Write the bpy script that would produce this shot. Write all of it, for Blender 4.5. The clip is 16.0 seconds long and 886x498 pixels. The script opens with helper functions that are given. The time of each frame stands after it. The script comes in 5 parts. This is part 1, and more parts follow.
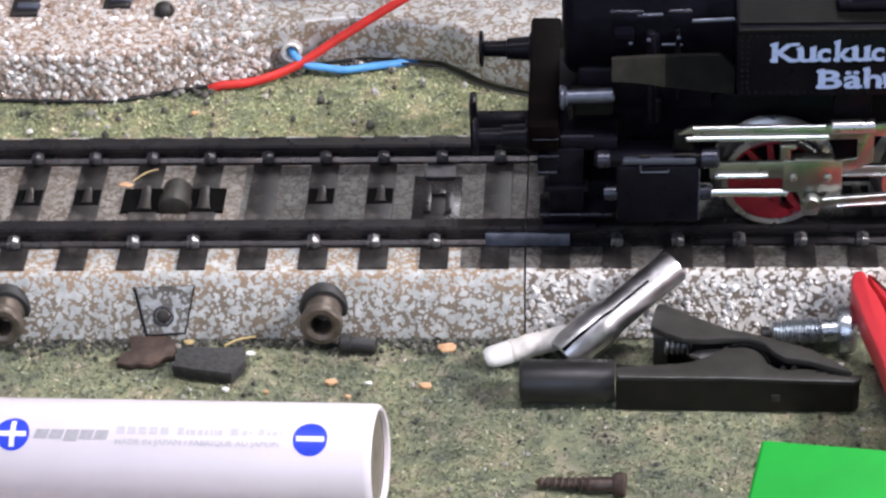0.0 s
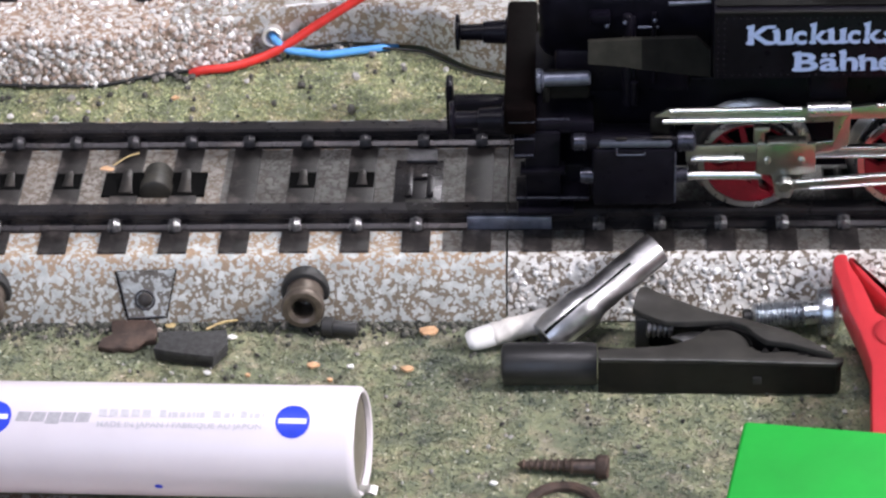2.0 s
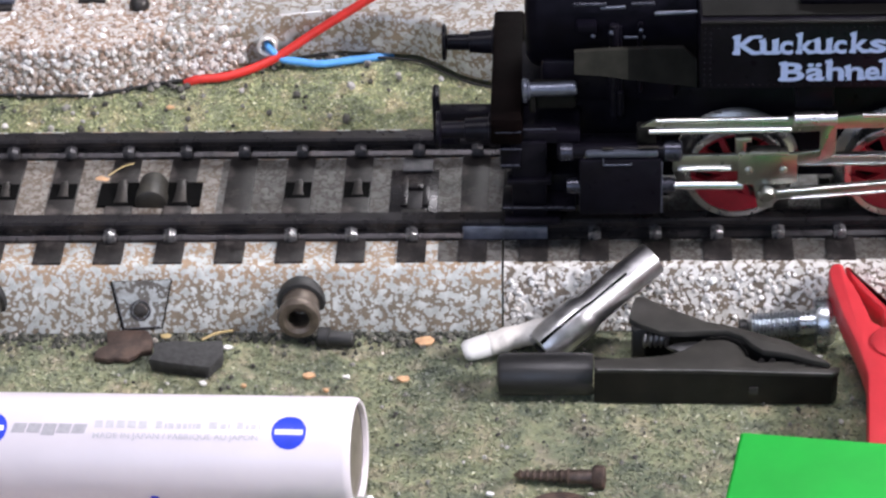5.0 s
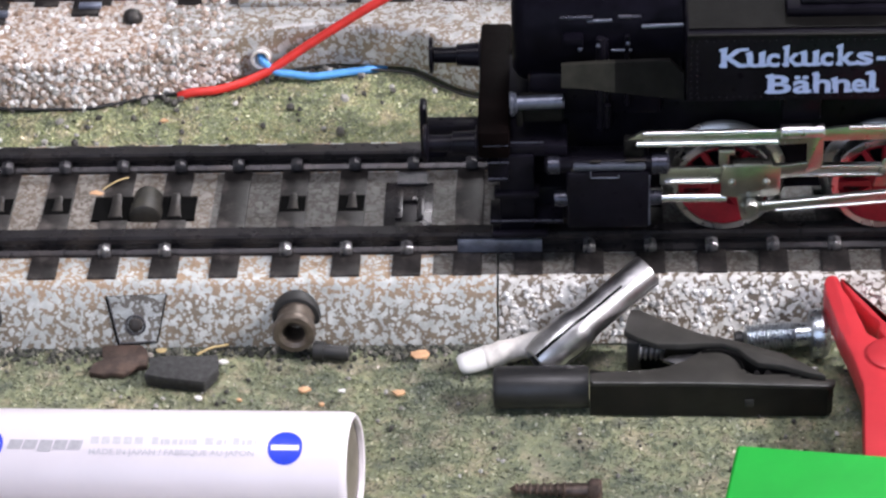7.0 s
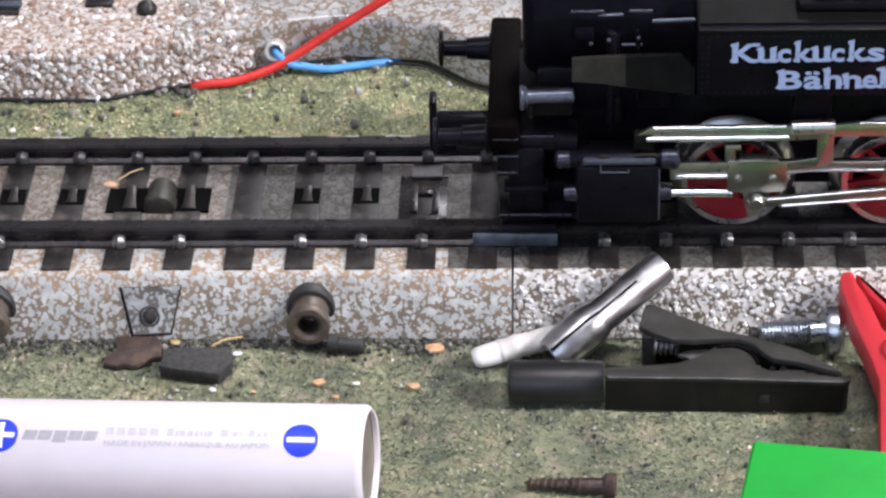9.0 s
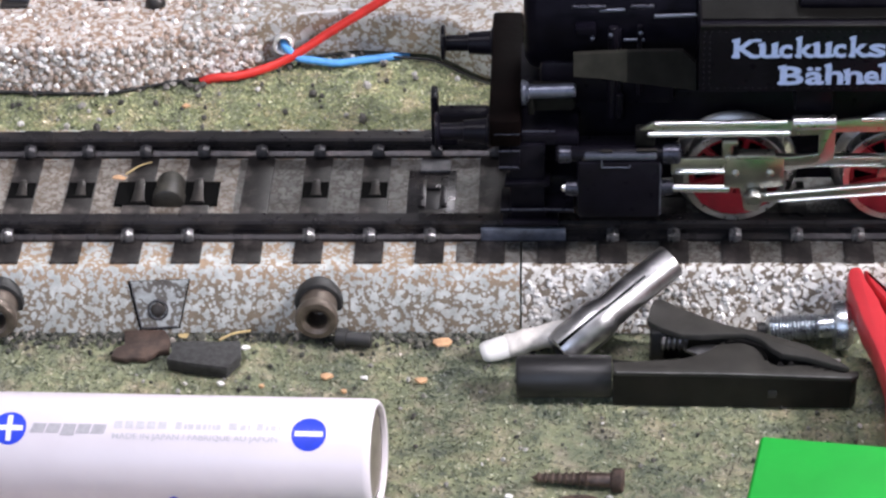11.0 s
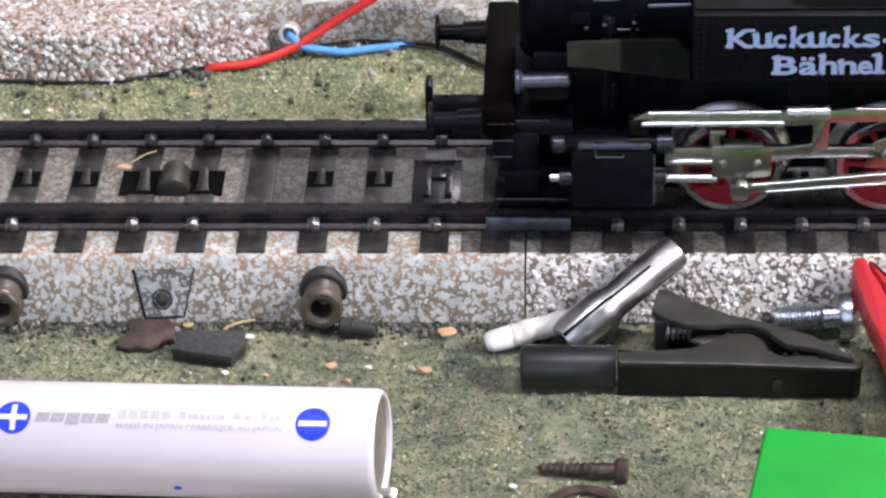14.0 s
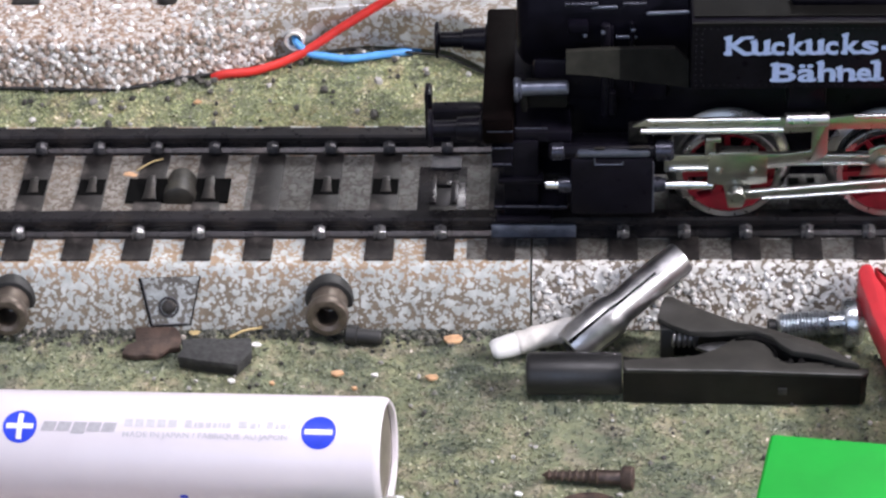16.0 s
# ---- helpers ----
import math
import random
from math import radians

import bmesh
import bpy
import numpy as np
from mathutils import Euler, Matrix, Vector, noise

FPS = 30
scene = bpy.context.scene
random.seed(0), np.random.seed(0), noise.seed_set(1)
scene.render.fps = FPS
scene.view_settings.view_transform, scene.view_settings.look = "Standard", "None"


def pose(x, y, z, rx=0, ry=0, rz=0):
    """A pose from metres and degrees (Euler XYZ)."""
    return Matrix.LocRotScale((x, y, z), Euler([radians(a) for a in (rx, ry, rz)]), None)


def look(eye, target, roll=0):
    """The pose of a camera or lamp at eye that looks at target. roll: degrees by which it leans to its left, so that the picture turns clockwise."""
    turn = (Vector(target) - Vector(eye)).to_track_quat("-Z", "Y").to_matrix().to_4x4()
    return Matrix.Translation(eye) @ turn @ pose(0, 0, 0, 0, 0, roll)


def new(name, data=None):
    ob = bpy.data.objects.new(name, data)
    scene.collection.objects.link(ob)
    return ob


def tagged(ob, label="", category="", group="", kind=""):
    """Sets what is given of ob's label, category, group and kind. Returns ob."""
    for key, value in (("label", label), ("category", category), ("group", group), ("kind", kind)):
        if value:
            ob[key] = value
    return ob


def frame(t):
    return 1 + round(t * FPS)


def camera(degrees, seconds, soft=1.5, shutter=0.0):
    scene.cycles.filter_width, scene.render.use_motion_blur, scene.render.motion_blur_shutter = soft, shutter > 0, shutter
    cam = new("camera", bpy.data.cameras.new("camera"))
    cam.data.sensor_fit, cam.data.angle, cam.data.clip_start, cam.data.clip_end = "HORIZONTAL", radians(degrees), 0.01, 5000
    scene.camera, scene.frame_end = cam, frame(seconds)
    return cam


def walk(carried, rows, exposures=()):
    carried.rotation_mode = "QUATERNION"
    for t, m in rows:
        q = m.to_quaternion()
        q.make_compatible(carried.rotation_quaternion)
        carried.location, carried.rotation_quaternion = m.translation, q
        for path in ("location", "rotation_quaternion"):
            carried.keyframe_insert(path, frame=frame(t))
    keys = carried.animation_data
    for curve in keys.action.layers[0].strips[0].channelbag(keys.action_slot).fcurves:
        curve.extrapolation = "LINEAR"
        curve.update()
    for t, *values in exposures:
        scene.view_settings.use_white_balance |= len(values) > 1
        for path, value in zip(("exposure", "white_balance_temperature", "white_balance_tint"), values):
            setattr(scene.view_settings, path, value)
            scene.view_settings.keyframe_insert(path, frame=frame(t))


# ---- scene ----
cam = camera(17.0, 16.0, soft=2.5)
PATH = [
    (0, (0.01121, -0.30633, 0.21583), (-0.01411, 0.04398, -0.03225), -2.646),
    (0.5, (0.01019, -0.30689, 0.21598), (-0.01273, 0.04337, -0.03240), -2.330),
    (1, (0.01122, -0.30712, 0.21467), (-0.00898, 0.04353, -0.03340), -2.167),
    (1.5, (0.00988, -0.30722, 0.21484), (-0.01083, 0.04278, -0.03411), -2.198),
    (2, (0.01047, -0.30713, 0.21462), (-0.01134, 0.04294, -0.03414), -2.365),
    (2.5, (0.00963, -0.30706, 0.21447), (-0.01159, 0.04263, -0.03487), -2.242),
    (3, (0.00999, -0.30664, 0.21507), (-0.01123, 0.04282, -0.03459), -2.287),
    (5.5, (0.01006, -0.30636, 0.21494), (-0.01025, 0.04428, -0.03315), -2.369),
    (6, (0.00944, -0.30621, 0.21545), (-0.00970, 0.04434, -0.03284), -2.328),
    (6.5, (0.00993, -0.30615, 0.21562), (-0.00964, 0.04471, -0.03219), -2.431),
    (7, (0.00956, -0.30567, 0.21610), (-0.00981, 0.04502, -0.03198), -2.459),
    (7.5, (0.00951, -0.30537, 0.21542), (-0.01051, 0.04563, -0.03217), -2.513),
    (8, (0.00869, -0.30559, 0.21568), (-0.01082, 0.04497, -0.03257), -2.345),
    (8.5, (0.00858, -0.30585, 0.21545), (-0.01091, 0.04488, -0.03255), -2.181),
    (9, (0.00730, -0.30553, 0.21567), (-0.01157, 0.04482, -0.03292), -2.004),
    (11.5, (0.00691, -0.30563, 0.21593), (-0.01296, 0.04381, -0.03387), -1.915),
    (12, (0.00681, -0.30534, 0.21556), (-0.01326, 0.04370, -0.03476), -1.927),
    (12.5, (0.00705, -0.30556, 0.21480), (-0.01315, 0.04345, -0.03556), -1.847),
    (13, (0.00718, -0.30556, 0.21490), (-0.01310, 0.04310, -0.03594), -1.789),
    (13.5, (0.00719, -0.30539, 0.21537), (-0.01295, 0.04330, -0.03545), -1.788),
    (14, (0.00743, -0.30524, 0.21609), (-0.01348, 0.04333, -0.03484), -1.948),
    (14.5, (0.00771, -0.30522, 0.21603), (-0.01319, 0.04367, -0.03444), -1.911),
    (15, (0.00755, -0.30535, 0.21632), (-0.01395, 0.04303, -0.03481), -2.005),
    (15.5, (0.00766, -0.30557, 0.21600), (-0.01473, 0.04307, -0.03470), -2.114),
    (16, (0.00801, -0.30490, 0.21713), (-0.01441, 0.04350, -0.03390), -2.238),
]
walk(cam, [(t, look(eye, target, roll)) for t, eye, target, roll in PATH])

# ---- light: a dim room, one desk lamp over the layout and a window behind the viewer ----
world = bpy.data.worlds.new("world")
scene.world = world
world.use_nodes = True
world.node_tree.nodes["Background"].inputs[0].default_value = (0.74, 0.84, 1.0, 1)
world.node_tree.nodes["Background"].inputs[1].default_value = 0.34
scene.view_settings.exposure = 0.0


def area_lamp(name, eye, target, size_x, size_y, power, colour):
    data = bpy.data.lights.new(name, "AREA")
    data.shape, data.size, data.size_y, data.energy, data.color = "RECTANGLE", size_x, size_y, power, colour
    ob = new(name, data)
    ob.matrix_world = look(eye, target)
    return ob


area_lamp("desk_lamp_light", (0.50, -0.13, 0.37), (0.0, -0.01, 0.0), 0.08, 0.10, 5.6, (1.0, 0.945, 1.0))
# added back light without a known source, for sheen on upward metal faces
area_lamp("back_sheen_light", (0.22, 0.54, 0.50), (0.0, 0.0, 0.0), 0.36, 0.12, 4.0, (0.97, 0.95, 1.0))
area_lamp("ceiling_lamp_light", (-0.02, -0.24, 1.20), (0.0, 0.0, 0.0), 0.60, 0.25, 8.5, (0.98, 0.935, 1.04))
area_lamp("window_light", (-0.30, -1.30, 0.60), (0.0, 0.0, 0.0), 0.9, 0.9, 6.4, (0.60, 0.72, 1.0))

# ---- materials ----
MM = 0.001


def shade(name, rough=0.6, metal=0.0):
    m = bpy.data.materials.new(name)
    m.use_nodes = True
    nt = m.node_tree
    b = nt.nodes["Principled BSDF"]
    b.inputs["Roughness"].default_value, b.inputs["Metallic"].default_value = rough, metal
    co = nt.nodes.new("ShaderNodeTexCoord")
    return m, nt, b, co.outputs["Object"]


def tex_noise(nt, co, scale, detail=2.0, rough=0.5, dist=0.0):
    n = nt.nodes.new("ShaderNodeTexNoise")
    n.inputs["Scale"].default_value, n.inputs["Detail"].default_value = scale, detail
    n.inputs["Roughness"].default_value, n.inputs["Distortion"].default_value = rough, dist
    nt.links.new(co, n.inputs["Vector"])
    return n.outputs["Fac"]


def ramp(nt, fac, stops, kind="LINEAR"):
    r = nt.nodes.new("ShaderNodeValToRGB")
    r.color_ramp.interpolation = kind
    el = r.color_ramp.elements
    while len(el) < len(stops):
        el.new(0.5)
    for e, (p, c) in zip(el, stops):
        e.position, e.color = p, (*c, 1)
    nt.links.new(fac, r.inputs["Fac"])
    return r.outputs["Color"]


def mixed(nt, fac, a, b, kind="MIX"):
    n = nt.nodes.new("ShaderNodeMix")
    n.data_type, n.blend_type = "RGBA", kind
    for socket, v in ((n.inputs[0], fac), (n.inputs[6], a), (n.inputs[7], b)):
        if isinstance(v, (int, float)):
            socket.default_value = v
        elif isinstance(v, tuple):
            socket.default_value = (*v, 1)
        else:
            nt.links.new(v, socket)
    return n.outputs[2]


def bump(nt, b, height, strength, dist):
    n = nt.nodes.new("ShaderNodeBump")
    n.inputs["Strength"].default_value, n.inputs["Distance"].default_value = strength, dist
    nt.links.new(height, n.inputs["Height"])
    nt.links.new(n.outputs["Normal"], b.inputs["Normal"])


def plain(name, colour, rough=0.5, metal=0.0, vary=0.25, scale=350.0, bump_mm=0.03, dust=None, dust_amount=0.5, coat=0.0, spec=0.5):
    """One paint or plastic with soft blotches, fine grain and, where given, dust of another colour."""
    m, nt, b, co = shade(name, rough, metal)
    dark = tuple(c * (1 - vary) for c in colour)
    light = tuple(min(1.0, c * (1 + vary)) for c in colour)
    base = ramp(nt, tex_noise(nt, co, scale, 4, 0.6), [(0.3, dark), (0.7, light)])
    if dust:
        d = ramp(nt, tex_noise(nt, co, scale * 0.45, 5, 0.65), [(0.52, (0, 0, 0)), (0.75, (dust_amount,) * 3)])
        base = mixed(nt, d, base, dust)
    nt.links.new(base, b.inputs["Base Color"])
    r = nt.nodes.new("ShaderNodeMapRange")
    r.inputs["To Min"].default_value, r.inputs["To Max"].default_value = max(0.02, rough - 0.1), min(1, rough + 0.12)
    nt.links.new(tex_noise(nt, co, scale * 2.2, 3), r.inputs["Value"])
    nt.links.new(r.outputs["Result"], b.inputs["Roughness"])
    if bump_mm:
        bump(nt, b, tex_noise(nt, co, scale * 5, 3), 0.5, bump_mm * MM)
    b.inputs["Specular IOR Level"].default_value = spec
    if coat:
        b.inputs["Coat Weight"].default_value = coat
    return m


def speckle(name, ground_a, ground_b, blob_a, blob_b, scale, cover, bump_mm, rough=0.55, tan=None, gloss=0.0):
    """The printed ballast of a stamped tin bed: pale blobs of two sizes over a brown ground, rubbed and stained in patches."""
    m, nt, b, co = shade(name, rough)
    under = ramp(nt, tex_noise(nt, co, 160, 4, 0.6), [(0.35, ground_a), (0.65, ground_b)])
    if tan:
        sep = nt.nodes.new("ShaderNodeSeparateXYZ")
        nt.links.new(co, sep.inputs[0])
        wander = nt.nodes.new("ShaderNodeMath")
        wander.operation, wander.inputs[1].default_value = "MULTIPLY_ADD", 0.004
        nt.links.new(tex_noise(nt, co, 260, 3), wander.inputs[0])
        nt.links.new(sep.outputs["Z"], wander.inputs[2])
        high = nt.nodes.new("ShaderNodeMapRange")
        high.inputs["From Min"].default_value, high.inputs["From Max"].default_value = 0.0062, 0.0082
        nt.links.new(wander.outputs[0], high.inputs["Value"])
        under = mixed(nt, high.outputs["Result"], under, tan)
    over = ramp(nt, tex_noise(nt, co, scale * 0.5, 3), [(0.35, blob_a), (0.65, blob_b)])
    layers = []
    for size, reach in ((scale * 0.86, cover), (scale * 1.75, cover - 0.13)):
        vor = nt.nodes.new("ShaderNodeTexVoronoi")
        vor.feature = "SMOOTH_F1"
        vor.inputs["Scale"].default_value, vor.inputs["Smoothness"].default_value = size, 0.25
        nt.links.new(co, vor.inputs["Vector"])
        warp = nt.nodes.new("ShaderNodeMath")
        warp.operation, warp.inputs[1].default_value = "MULTIPLY_ADD", -0.85
        nt.links.new(tex_noise(nt, co, size * 1.25, 1.2), warp.inputs[0])
        nt.links.new(vor.outputs["Distance"], warp.inputs[2])
        layers.append(ramp(nt, warp.outputs["Value"], [(reach - 0.41, (1, 1, 1)), (reach - 0.37, (0, 0, 0))]))
    large, small = layers
    blobs = mixed(nt, 1.0, large, small, "LIGHTEN")
    col = mixed(nt, blobs, under, over)
    rubbed = ramp(nt, tex_noise(nt, co, 900, 4, 0.7), [(0.30, (0.82, 0.81, 0.79)), (0.55, (1, 1, 1))])
    col = mixed(nt, 1.0, col, rubbed, "MULTIPLY")
    grime = ramp(nt, tex_noise(nt, co, 140, 4, 0.65), [(0.55, (1, 1, 1)), (0.8, (0.55, 0.5, 0.44))])
    col = mixed(nt, 1.0, col, grime, "MULTIPLY")
    nt.links.new(col, b.inputs["Base Color"])
    if gloss:
        b.inputs["Coat Weight"].default_value, b.inputs["Coat Roughness"].default_value = gloss, 0.14
    bump(nt, b, blobs, 0.7, bump_mm * MM)
    return m


def islands(name, stops, rough=0.8, metal=0.0, patch=None):
    """Many small pieces in one mesh, each with its own colour."""
    m, nt, b, co = shade(name, rough, metal)
    g = nt.nodes.new("ShaderNodeNewGeometry")
    base = ramp(nt, g.outputs["Random Per Island"], stops)
    fine = ramp(nt, tex_noise(nt, co, 1500, 2), [(0.3, (0.75,) * 3), (0.7, (1.1,) * 3)])
    col = mixed(nt, 1.0, base, fine, "MULTIPLY")
    if patch:
        col = mixed(nt, 1.0, col, ramp(nt, tex_noise(nt, co, 75, 4, 0.6), patch), "MULTIPLY")
        col = mixed(nt, 1.0, col, ramp(nt, tex_noise(nt, co, 270, 4, 0.6), TUFT), "MULTIPLY")
    nt.links.new(col, b.inputs["Base Color"])
    return m


TUFT = [(0.28, (0.50, 0.54, 0.55)), (0.40, (0.78, 0.84, 0.74)), (0.50, (0.98, 1.04, 0.86)), (0.60, (1.16, 1.08, 0.98)), (0.72, (1.55, 1.40, 1.36))]
PATCH = [(0.30, (0.42, 0.46, 0.48)), (0.43, (0.76, 0.78, 0.77)), (0.56, (0.95, 0.96, 0.88)), (0.70, (1.14, 1.08, 1.02))]


def moss_ground():
    m, nt, b, co = shade("moss_ground", 0.95)
    a = ramp(nt, tex_noise(nt, co, 420, 5, 0.7), [(0.3, (0.19, 0.195, 0.16)), (0.46, (0.25, 0.255, 0.195)), (0.6, (0.32, 0.315, 0.24)), (0.75, (0.44, 0.415, 0.35))])
    c = ramp(nt, tex_noise(nt, co, 75, 4, 0.6), PATCH)
    d = ramp(nt, tex_noise(nt, co, 270, 4, 0.6), TUFT)
    nt.links.new(mixed(nt, 1.0, mixed(nt, 1.0, a, c, "MULTIPLY"), d, "MULTIPLY"), b.inputs["Base Color"])
    bump(nt, b, tex_noise(nt, co, 1400, 4, 0.7), 0.9, 0.35 * MM)
    return m


